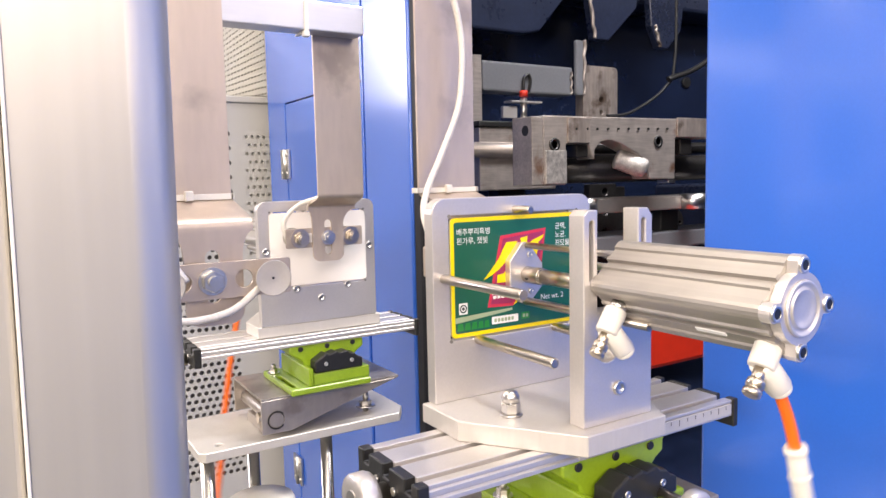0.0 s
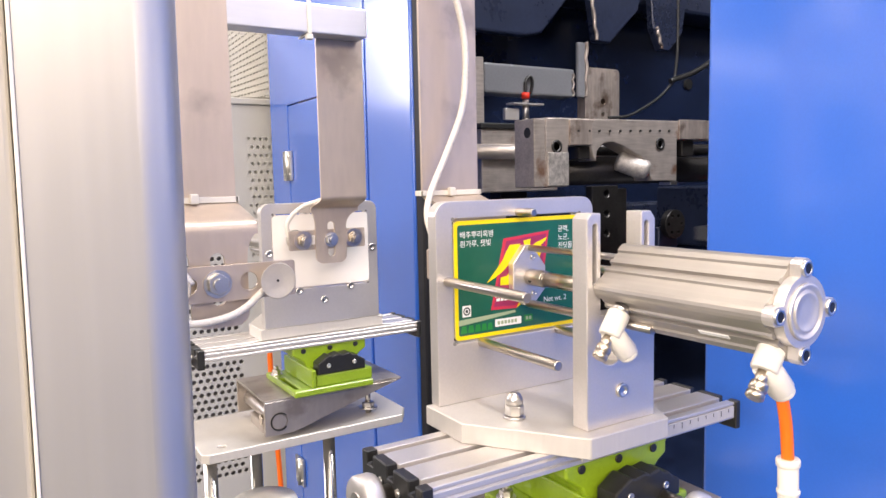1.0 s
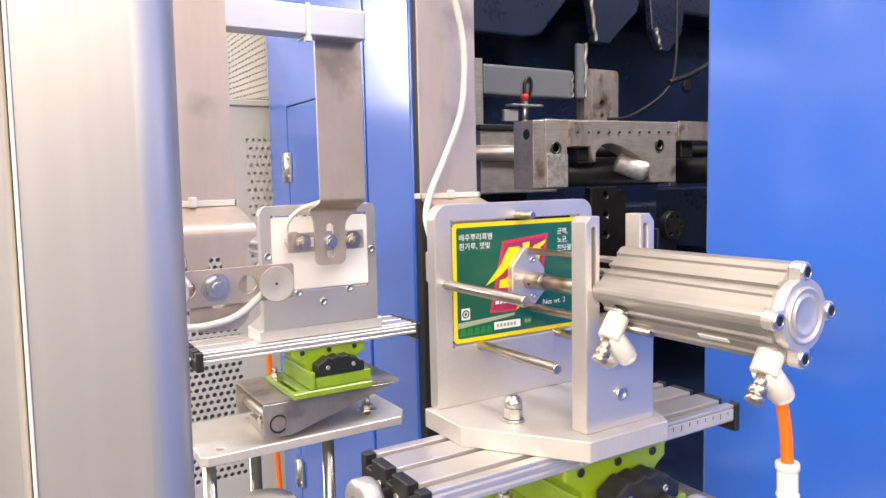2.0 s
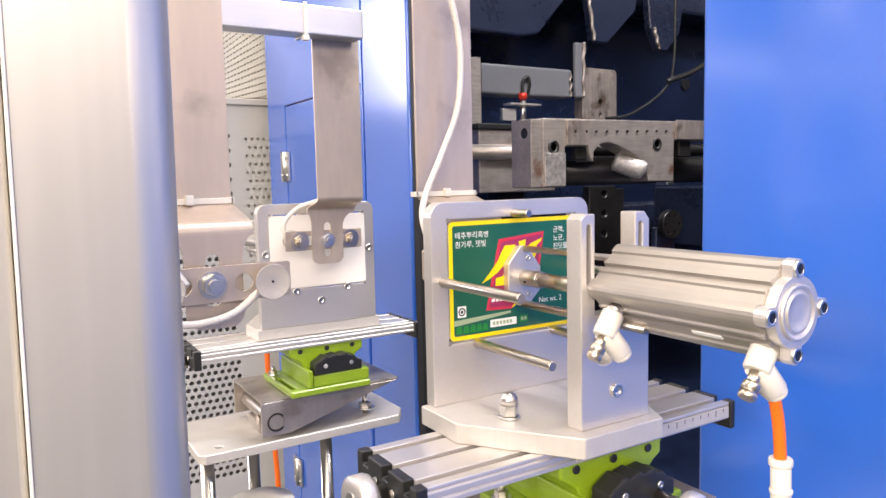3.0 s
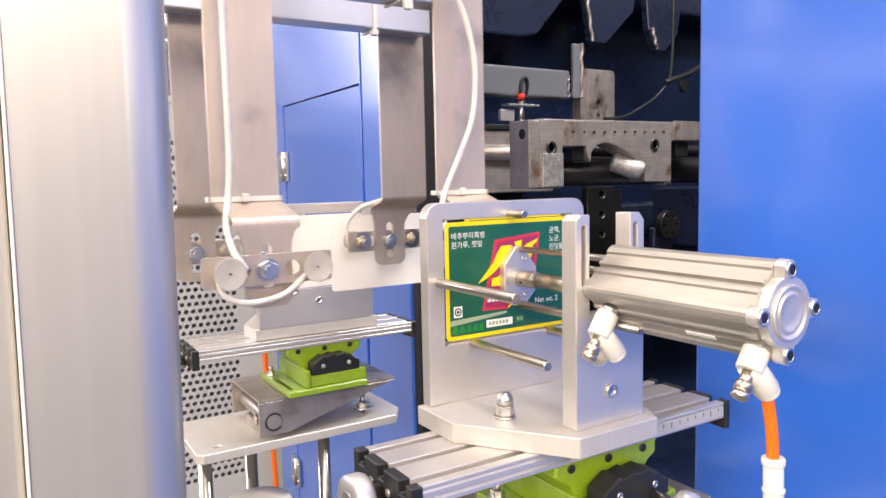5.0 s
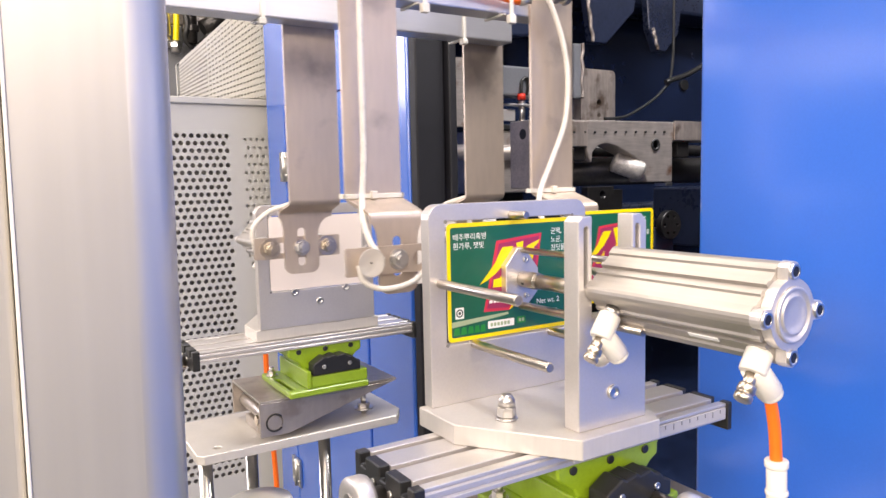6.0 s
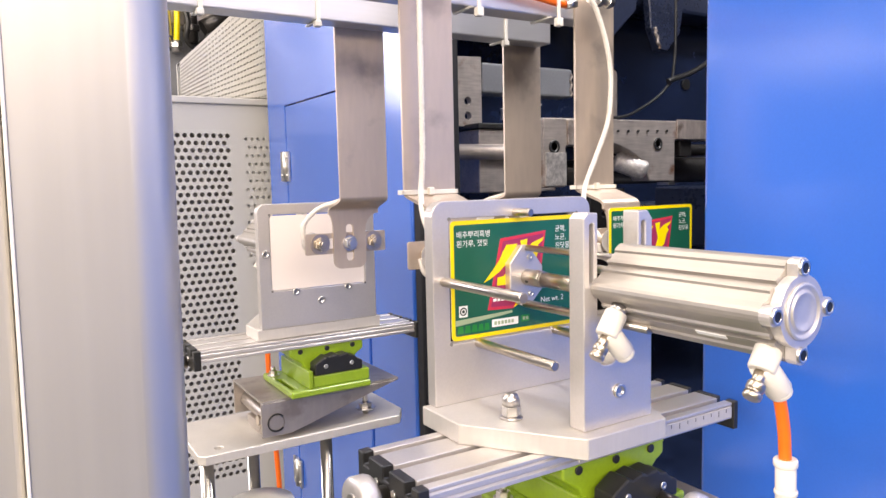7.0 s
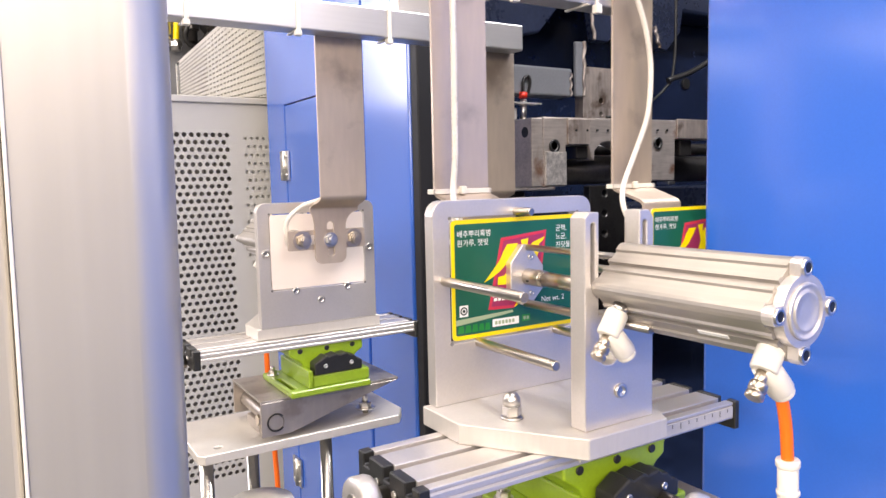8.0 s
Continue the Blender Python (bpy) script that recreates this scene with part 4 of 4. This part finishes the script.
    lettering("\ub178\uade0, ", 0.3935, 1.1450, y - 0.0002, 0.0062, P_WHITE, s)
    lettering("\uc9c4\ub527\ubb3c", 0.3935, 1.1375, y - 0.0002, 0.0062, P_WHITE, s)
    lettering("Net wt. 2", 0.3765, 1.0905, y - 0.0002, 0.0068, P_WHITE, s)
    part("maker_ring", plate(ring(0.3860, 1.0825, 0.0022, 16), y - 0.0002, y - 0.0001, [ring(0.3860, 1.0825, 0.0012, 12)], r=0), P_WHITE, s)
    for i in range(3):
        ink("letter_bar", rounded(0.3895 + 0.0040 * i, 0.3927 + 0.0040 * i, 1.0808, 1.0842, 0.0004, 1), P_WHITE, 1)
    return s


stack_label = label_sheet((0.35, 0.4462, 1.0674))
carried_green = copy_thing(stack_label, pose(0.35, 0.4475, 1.0674))


def blank_label(name, label, y, x0, x1, z0, z1, m):
    s = thing(name, label, "label", ((x0 + x1) / 2, y, z0), "label sheets")
    part("film", plate(rounded(x0, x1, z0, z1, 0.004), y, y + 0.0006, r=0), m, s)
    return s


carried_white = blank_label("label_sheet", "white back of a label sheet held by suction", 0.8800, 0.2745, 0.4140, 1.0597, 1.1578, PAPER)
blank_label("label_sheet", "back of the next label in the magazine, pinkish shade in its colour", 0.8822, 0.2765, 0.4120, 1.0585, 1.1585, PAPER_SHADED)

# ---- the two suction gripper bars ----
PITCH = 0.2460


def strip_sheet(x0, x1, tx0, tx1, lip, ys, yt, z_top, zb, zs, z_end, drop, slot, slot_low, slot_top):
    """A hanging sheet strip 3 mm thick: upright, bent to slant at its foot, bent again at a flared lip, then an upright tab with a slot."""
    mid = (tx0 + tx1) / 2
    sgn = 1 if yt > ys else -1
    th = 0.003 * sgn
    z_tab = zs - 0.0065
    key = [((ys, z_top), (x0, x1)), ((ys, zb), (x0, x1)), ((yt, zs), lip), ((yt, z_tab), lip)]
    line = [(*key[0][0], x0, x1)]
    for i in (1, 2):
        (p, w), (a, wa), (c, wc) = key[i], key[i - 1], key[i + 1]
        ends = []
        for q, wq in ((a, wa), (c, wc)):
            d = min(0.48, 0.006 / math.dist(p, q))
            ends.append([u + (v - u) * d for u, v in zip((*p, *w), (*q, *wq))])
        for k in range(7):
            t = k / 6
            line.append([(1 - t) ** 2 * u + 2 * t * (1 - t) * m + t * t * v for u, m, v in zip(ends[0], (*p, *w), ends[1])])
    line.append([yt, z_tab, *lip])
    sheet = bmesh.new()
    rings = []
    for i, (y, z, a, b) in enumerate(line):
        dy = line[min(i + 1, len(line) - 1)][0] - line[max(i - 1, 0)][0]
        dz = line[min(i + 1, len(line) - 1)][1] - line[max(i - 1, 0)][1]
        n = math.hypot(dy, dz)
        oy, oz = -dz / n * abs(th) * sgn, dy / n * abs(th) * sgn
        rings.append([sheet.verts.new(p) for p in ((a, y, z), (b, y, z), (b, y + oy, z + oz), (a, y + oy, z + oz))])
    for p, q in zip(rings, rings[1:]):
        for k in range(4):
            f = sheet.faces.new((p[k], p[(k + 1) % 4], q[(k + 1) % 4], q[k]))
            f.smooth = k in (0, 2)
            sheet.edges.get((p[k], q[k])).smooth = False
    sheet.faces.new(rings[0][::-1])
    sheet.faces.new(rings[-1])
    w = 0.010
    neck = [radians(a) for a in (0, 15, 30, 45, 60, 75, 90)]
    left = [(tx0 + (lip[0] - tx0) * (1 - math.sin(a)), z_tab - drop * (1 - math.cos(a))) for a in neck]
    right = [(tx1 + (lip[1] - tx1) * (1 - math.sin(a)), z_tab - drop * (1 - math.cos(a))) for a in neck]
    foot = [(tx0 + w - w * math.cos(radians(a)), z_end + w - w * math.sin(radians(a))) for a in (0, 20, 45, 70, 90)] + [(tx1 - w + w * math.sin(radians(a)), z_end + w - w * math.cos(radians(a))) for a in (0, 20, 45, 70, 90)]
    tab = plate(left + foot + right[::-1], min(yt, yt + th), max(yt, yt + th), [rounded(mid - 0.005 + slot, mid + 0.005 + slot, slot_low, slot_top, 0.0048, 5)], r=0)
    return merged(sheet, tab)


def suction_set(g, dx, y_tab, way, x_bolt, z_bolt, xs, zc, reach):
    """Cross plate with two cups on a tab; way is +1 or -1 along y towards the label."""
    yp = y_tab + 0.0033 * way
    cp = part("cross_plate", plate(rounded(xs[0] - 0.019 + dx, xs[1] + 0.017 + dx, zc - 0.0128, zc + 0.0128, 0.002), min(yp, yp + 0.003 * way), max(yp, yp + 0.003 * way),
                                   [rounded((xs[0] + x_bolt) / 2 - 0.011 + dx, (xs[0] + x_bolt) / 2 + 0.003 + dx, zc - 0.0065, zc + 0.0065, 0.0064, 5), rounded((xs[1] + x_bolt) / 2 - 0.004 + dx, (xs[1] + x_bolt) / 2 + 0.009 + dx, zc - 0.0065, zc + 0.0065, 0.0064, 5)], r=0.0004), STEEL, g, "slotted stainless cross plate")
    yb = y_tab if way > 0 else yp + 0.003 * way
    k = 0.0080 if way > 0 else 0.0080
    part("clamp_bolt", merged(hexnut((x_bolt + dx, yb - 0.003, z_bolt), (0, -1, 0), k, 0.0055), rod((x_bolt + dx, yb, z_bolt), (x_bolt + dx, yb - 0.0012, z_bolt), k * 1.22, 24), rod((x_bolt + dx, yb - 0.005, z_bolt), (x_bolt + dx, yb - 0.0085, z_bolt), k * 0.52, 16)), CHROME, g, "bright hexagon clamp bolt")
    for x in xs:
        c = (x + dx, yp + 0.003 * way, zc)
        part("nipple", merged(hexnut((c[0], yp - 0.003, zc), (0, -1, 0), 0.0085, 0.005), rod((c[0], yp - 0.004, zc), (c[0], yp - 0.011, zc), 0.0055, 16), rod((c[0], yp, zc), (c[0], yp - 0.0012, zc), 0.0125, 24), rod((c[0], yp - 0.010, zc), (c[0], yp - 0.013, zc), 0.0035, 16)) if way > 0 else
             merged(hexnut((c[0], c[1] - 0.003, zc), (0, -1, 0), 0.0075, 0.006), rod((c[0], c[1], zc), (c[0], c[1] + 0.006 * way, zc), 0.005, 16)), BRASS, g, "nickel-plated suction nipple")
        L = reach - 0.0063
        m = 0.0 if way > 0 else 0.42
        prof = [(0.0050, L * m), (0.0060, L * (m + 0.15)), (0.0080, L * max(0.5, m + 0.2)), (0.0112, L * 0.86), (0.0130, L), (0.0122, L), (0.0095, L * 0.93), (0.003, L * 0.90)]
        cup = part("suction_cup", lathe(prof, c, (0, way, 0), 28), CUP, g, "milky silicone suction cup")
        if way < 0:
            part("nipple_stem", merged(rod(c, (c[0], c[1] + L * 0.5 * way, zc), 0.0052, 16), rod((c[0], c[1] + L * 0.2 * way, zc), (c[0], c[1] + L * 0.3 * way, zc), 0.0066, 16)), BRASS, g)
            # black dot that paints the dark of the cup's port
            part("air_port_disc", rod((c[0], c[1] + L * 0.90 * way, zc), (c[0], c[1] + L * 0.91 * way, zc), 0.0010, 10), BLACK, cup)
    return cp


def gripper_far(at):
    g = thing("gripper_bar", "aluminium tube bar with hanging strips and suction cups", "gripper", at, "gripper bars")
    part("bar_tube", box(-0.40, 0.3787, 0.79, 0.8198, 1.381, 1.4165, 0.0018), ALU_TUBE, g, "square aluminium tube")
    part("bar_bracket", box(0.18, 0.26, 0.795, 0.815, 1.417, 1.60, 0.001), ALU, g)
    for dx in (0, -PITCH):
        part("strip", strip_sheet(0.3215 + dx, 0.3850 + dx, 0.3220 + dx, 0.3656 + dx, (0.3165 + dx, 0.3840 + dx), 0.8200, 0.846, 1.4165, 1.1775, 1.1680, 1.0935, 0.020, 0.0, 1.1026, 1.1489), STEEL, g, "mottled stainless strip bent at its foot")
        suction_set(g, dx, 0.846, 1, 0.3437, 1.1250, (0.3055, 0.3775), 1.1255, 0.034)
        part("air_hose", sweep([(0.3045 + dx, 0.862, 1.1225), (0.292 + dx, 0.861, 1.128), (0.2885 + dx, 0.858, 1.150), (0.306 + dx, 0.852, 1.169), (0.326 + dx, 0.838, 1.1775), (0.345 + dx, 0.829, 1.186), (0.352 + dx, 0.828, 1.24), (0.352 + dx, 0.828, 1.41)], 0.0030, 10), HOSE, g, "milky air hose")
    for x in (0.3020, 0.164, 0.043, -0.084):
        part("cable_tie", merged(box(x - 0.0025, x + 0.0025, 0.7878, 0.7898, 1.378, 1.4185, 0.0004), box(x - 0.0025, x + 0.0025, 0.7878, 0.822, 1.3785, 1.3805, 0.0004), box(x - 0.005, x + 0.003, 0.785, 0.793, 1.3725, 1.379, 0.001)), WHITE, g, "white nylon cable tie")
    return g


NEAR_PITCH = 0.2235


def gripper_near(at):
    g = thing("gripper_bar", "aluminium tube bar with hanging strips and green-side suction cups", "gripper", at, "gripper bars")
    part("bar_tube", box(-0.40, 0.340, 0.5094, 0.5394, 1.376, 1.411, 0.0018), ALU_TUBE, g, "square aluminium tube")
    part("bar_bracket", box(0.18, 0.26, 0.511, 0.531, 1.4115, 1.60, 0.001), ALU, g)
    for dx in (0, -NEAR_PITCH):
        part("strip", strip_sheet(0.2900 + dx, 0.3490 + dx, 0.3045 + dx, 0.3450 + dx, (0.2970 + dx, 0.3535 + dx), 0.5090, 0.472, 1.4110, 1.1850, 1.1710, 1.0985, 0.020, -0.001, 1.1145, 1.1520), STEEL, g, "mottled stainless strip bent at its foot")
        suction_set(g, dx, 0.4690, -1, 0.3215, 1.1310, (0.2880, 0.3610), 1.1310, 0.0190)
        if dx == 0:
            line = [(0.2900, 0.488, 1.4005), (0.3020, 0.4865, 1.3850), (0.3150, 0.486, 1.356), (0.3225, 0.486, 1.328), (0.3245, 0.486, 1.300), (0.3205, 0.487, 1.261), (0.3050, 0.490, 1.222), (0.2890, 0.490, 1.190), (0.2800, 0.482, 1.170), (0.279, 0.470, 1.150), (0.284, 0.460, 1.131)]
        else:
            line = [(0.3010, 0.487, 1.41), (0.3015, 0.488, 1.35), (0.3020, 0.489, 1.28), (0.3020, 0.490, 1.22), (0.2995, 0.490, 1.190), (0.2940, 0.478, 1.168), (0.2950, 0.466, 1.148), (0.303, 0.458, 1.132)]
        part("air_hose", sweep([(x + dx, y, z) for x, y, z in line], 0.0029, 10), HOSE, g, "milky air hose")
        part("link_hose", sweep([(x + dx, y, z) for x, y, z in ((0.281, 0.462, 1.128), (0.284, 0.458, 1.114), (0.302, 0.456, 1.106), (0.330, 0.457, 1.109), (0.350, 0.462, 1.120), (0.358, 0.466, 1.128))], 0.0027, 10), HOSE, g, "milky link hose between cups")
        part("cable_tie", merged(box(0.2865 + dx, 0.350 + dx, 0.5025, 0.5045, 1.1865, 1.1910, 0.0004), box(0.2865 + dx, 0.350 + dx, 0.5105, 0.5125, 1.1865, 1.1910, 0.0004), box(0.2860 + dx, 0.2885 + dx, 0.5025, 0.5125, 1.1865, 1.1910, 0.0004), box(0.348 + dx, 0.3505 + dx, 0.5025, 0.5125, 1.1865, 1.1910, 0.0004), box(0.314 + dx, 0.320 + dx, 0.498, 0.503, 1.1860, 1.1935, 0.001)), WHITE, g, "white nylon cable tie")
    part("orange_hose", sweep([(-0.10, 0.4975, 1.402), (0.10, 0.4975, 1.396), (0.20, 0.4975, 1.3935), (0.268, 0.4975, 1.3875)], 0.0042, 10), ORANGE, g, "orange air hose")
    part("hose_union", merged(rod((0.268, 0.4975, 1.3875), (0.280, 0.494, 1.390), 0.0050, 16), rod((0.298, 0.492, 1.398), (0.332, 0.492, 1.396), 0.006, 16), hexnut((0.312, 0.492, 1.397), (1, 0, 0), 0.0085, 0.007), hexnut((0.326, 0.492, 1.3965), (1, 0, 0), 0.0085, 0.006)), CHROME, g, "bright screwed hose union")
    for x in (0.254, 0.150):
        part("cable_tie", merged(box(x - 0.002, x + 0.002, 0.4915, 0.4935, 1.370, 1.4125, 0.0004), box(x - 0.002, x + 0.002, 0.5040, 0.5390, 1.3735, 1.3755, 0.0004), box(x - 0.005, x + 0.003, 0.488, 0.495, 1.362, 1.371, 0.001)), WHITE, g, "white nylon cable tie")
    return g


far_bar = gripper_far((0.0, 0.805, 1.381))
near_bar = gripper_near((0.0, 0.518, 1.376))

# ---- overhead rails that carry the gripper bars ----
for y in (0.805, 0.521):
    gr = thing("gantry_rail", "square steel gantry rail hung from the ceiling", "rail", (-0.5, y, 1.60), "gantry rails")
    part("rail_tube", box(-1.5, 0.54, y - 0.012, y + 0.012, 1.6002, 1.63, 0.002), ALU_TUBE, gr)
    part("hanger", box(-1.42, -1.38, y - 0.012, y + 0.012, 1.6302, 3.0, 0.002), ALU_TUBE, gr)
    part("hanger", box(-0.62, -0.58, y - 0.012, y + 0.012, 1.6302, 3.0, 0.002), ALU_TUBE, gr)

# ---- loose hoses ----
swing = thing("air_hose", "orange air hose with a white push-in union", "hose", (0.3600, 0.208, 1.0695))
part("hose", sweep([(0.3590, 0.208, 1.0705), (0.3625, 0.208, 1.062), (0.3665, 0.208, 1.045), (0.3690, 0.208, 1.022)], 0.0037, 14), ORANGE, swing)
union = part("push_in_union", merged(rod((0.3690, 0.208, 1.0245), (0.3705, 0.208, 0.985), 0.0060, 24, bev=0.001), rod((0.3688, 0.208, 1.0275), (0.3690, 0.208, 1.0225), 0.0070, 24, bev=0.001), rod((0.3698, 0.208, 1.008), (0.3699, 0.208, 1.005), 0.0068, 24, bev=0.0008)), WHITE, swing, "white plastic push-in union")
far_hose = thing("air_hose", "orange air hose with a white swivel elbow", "hose", (0.344, 1.12, 1.046))
part("swivel_elbow", merged(rod((0.344, 1.12, 1.052), (0.3428, 1.12, 1.018), 0.0078, 20, bev=0.001), rod((0.3428, 1.12, 1.020), (0.3424, 1.12, 1.008), 0.0090, 20, bev=0.001), rod((0.3390, 1.12, 1.030), (0.3330, 1.12, 1.033), 0.0042, 12)), WHITE, far_hose, "white plastic swivel elbow")
part("upper_hose", sweep([(0.3424, 1.12, 1.010), (0.3412, 1.12, 0.995), (0.3407, 1.12, 0.979)], 0.0045, 10), ORANGE, far_hose)
lower_hose = part("lower_hose", sweep([(0.3407, 1.12, 0.980), (0.3392, 1.12, 0.9066), (0.3411, 1.12, 0.8228), (0.3474, 1.12, 0.7016), (0.352, 1.125, 0.55), (0.36, 1.13, 0.30), (0.38, 1.13, 0.06)], 0.0045, 10), ORANGE, far_hose)


# ---- what moves ----
def motions():
    dx = [(0.0, 0.0), (4.5, 0.0), (4.6, 0.006), (4.7, 0.022), (5.0, 0.062), (5.4, 0.106), (5.8, 0.157), (6.0, 0.1850), (6.2, 0.2110), (6.5, 0.2419), (6.8, 0.2455), (7.0, 0.2460), (8.0, 0.2460)]
    far = [(0.0, 0.0), (3.2, 0.0), (3.3, -0.008), (3.4, -0.021), (3.5, -0.0351), (3.7, -0.0500), (4.0, -0.0620), (4.5, -0.0665), (6.0, -0.0700), (7.0, -0.0700), (7.3, -0.0620), (7.5, -0.0505), (7.8, -0.0250), (8.0, -0.0092)]
    near = [(0.0, 0.0), (3.2, 0.0), (3.3, 0.008), (3.4, 0.019), (3.5, 0.0330), (3.7, 0.0480), (4.0, 0.0590), (4.5, 0.0610), (6.0, 0.0660), (7.0, 0.0680), (7.3, 0.0600), (7.5, 0.0495), (7.8, 0.0260), (8.0, 0.0110)]

    def at(rows, t):
        for (a, u), (b, v) in zip(rows, rows[1:]):
            if a <= t <= b:
                return u + (v - u) * (t - a) / (b - a)
        return rows[-1][1]

    times = sorted({t for r in (dx, far, near) for t, _ in r})
    for ob, rows in ((far_bar, far), (carried_white, far), (near_bar, near), (carried_green, near)):
        p = ob.matrix_basis.translation.copy()
        walk(ob, [(t, pose(p.x + at(dx, t), p.y + at(rows, t), p.z)) for t in times])
    p = tray.matrix_basis.translation.copy()
    walk(tray, [(t, pose(p.x + d, p.y, p.z)) for t, d in ((0.0, 0.0), (0.3, 0.0), (0.6, 0.28), (0.9, 0.62), (1.1, 0.90), (1.3, 1.0), (8.0, 1.0))])
    p = swing.matrix_basis.translation.copy()
    walk(swing, [(t, pose(p.x, p.y, p.z, 0, -a, 0)) for t, a in ((0.0, 14), (0.1, -6), (0.2, -2), (0.3, 0), (6.0, 0), (6.3, -1), (6.4, 17), (6.5, 8), (6.6, 17), (6.7, -6), (6.8, 1), (7.0, 0), (8.0, 0))])
    p = far_hose.matrix_basis.translation.copy()
    joint = Vector((0.3407, 1.12, 0.979)) - p
    swung = ((0.0, 1.0), (0.1, 0.35), (0.2, 0.0), (0.3, -0.04), (0.5, 0.0), (6.3, 0.0), (6.4, 0.85), (6.5, 1.0), (6.6, 0.95), (6.7, 0.3), (6.8, -0.05), (7.0, -0.02), (7.3, 0.0), (8.0, 0.0))
    walk(far_hose, [(t, pose(p.x, p.y, p.z, 0, 42 * k, 0)) for t, k in swung])
    walk(lower_hose, [(t, Matrix.Translation(joint) @ pose(0, 0, 0, 0, -31 * k, 0) @ Matrix.Translation(-joint)) for t, k in swung])


motions()
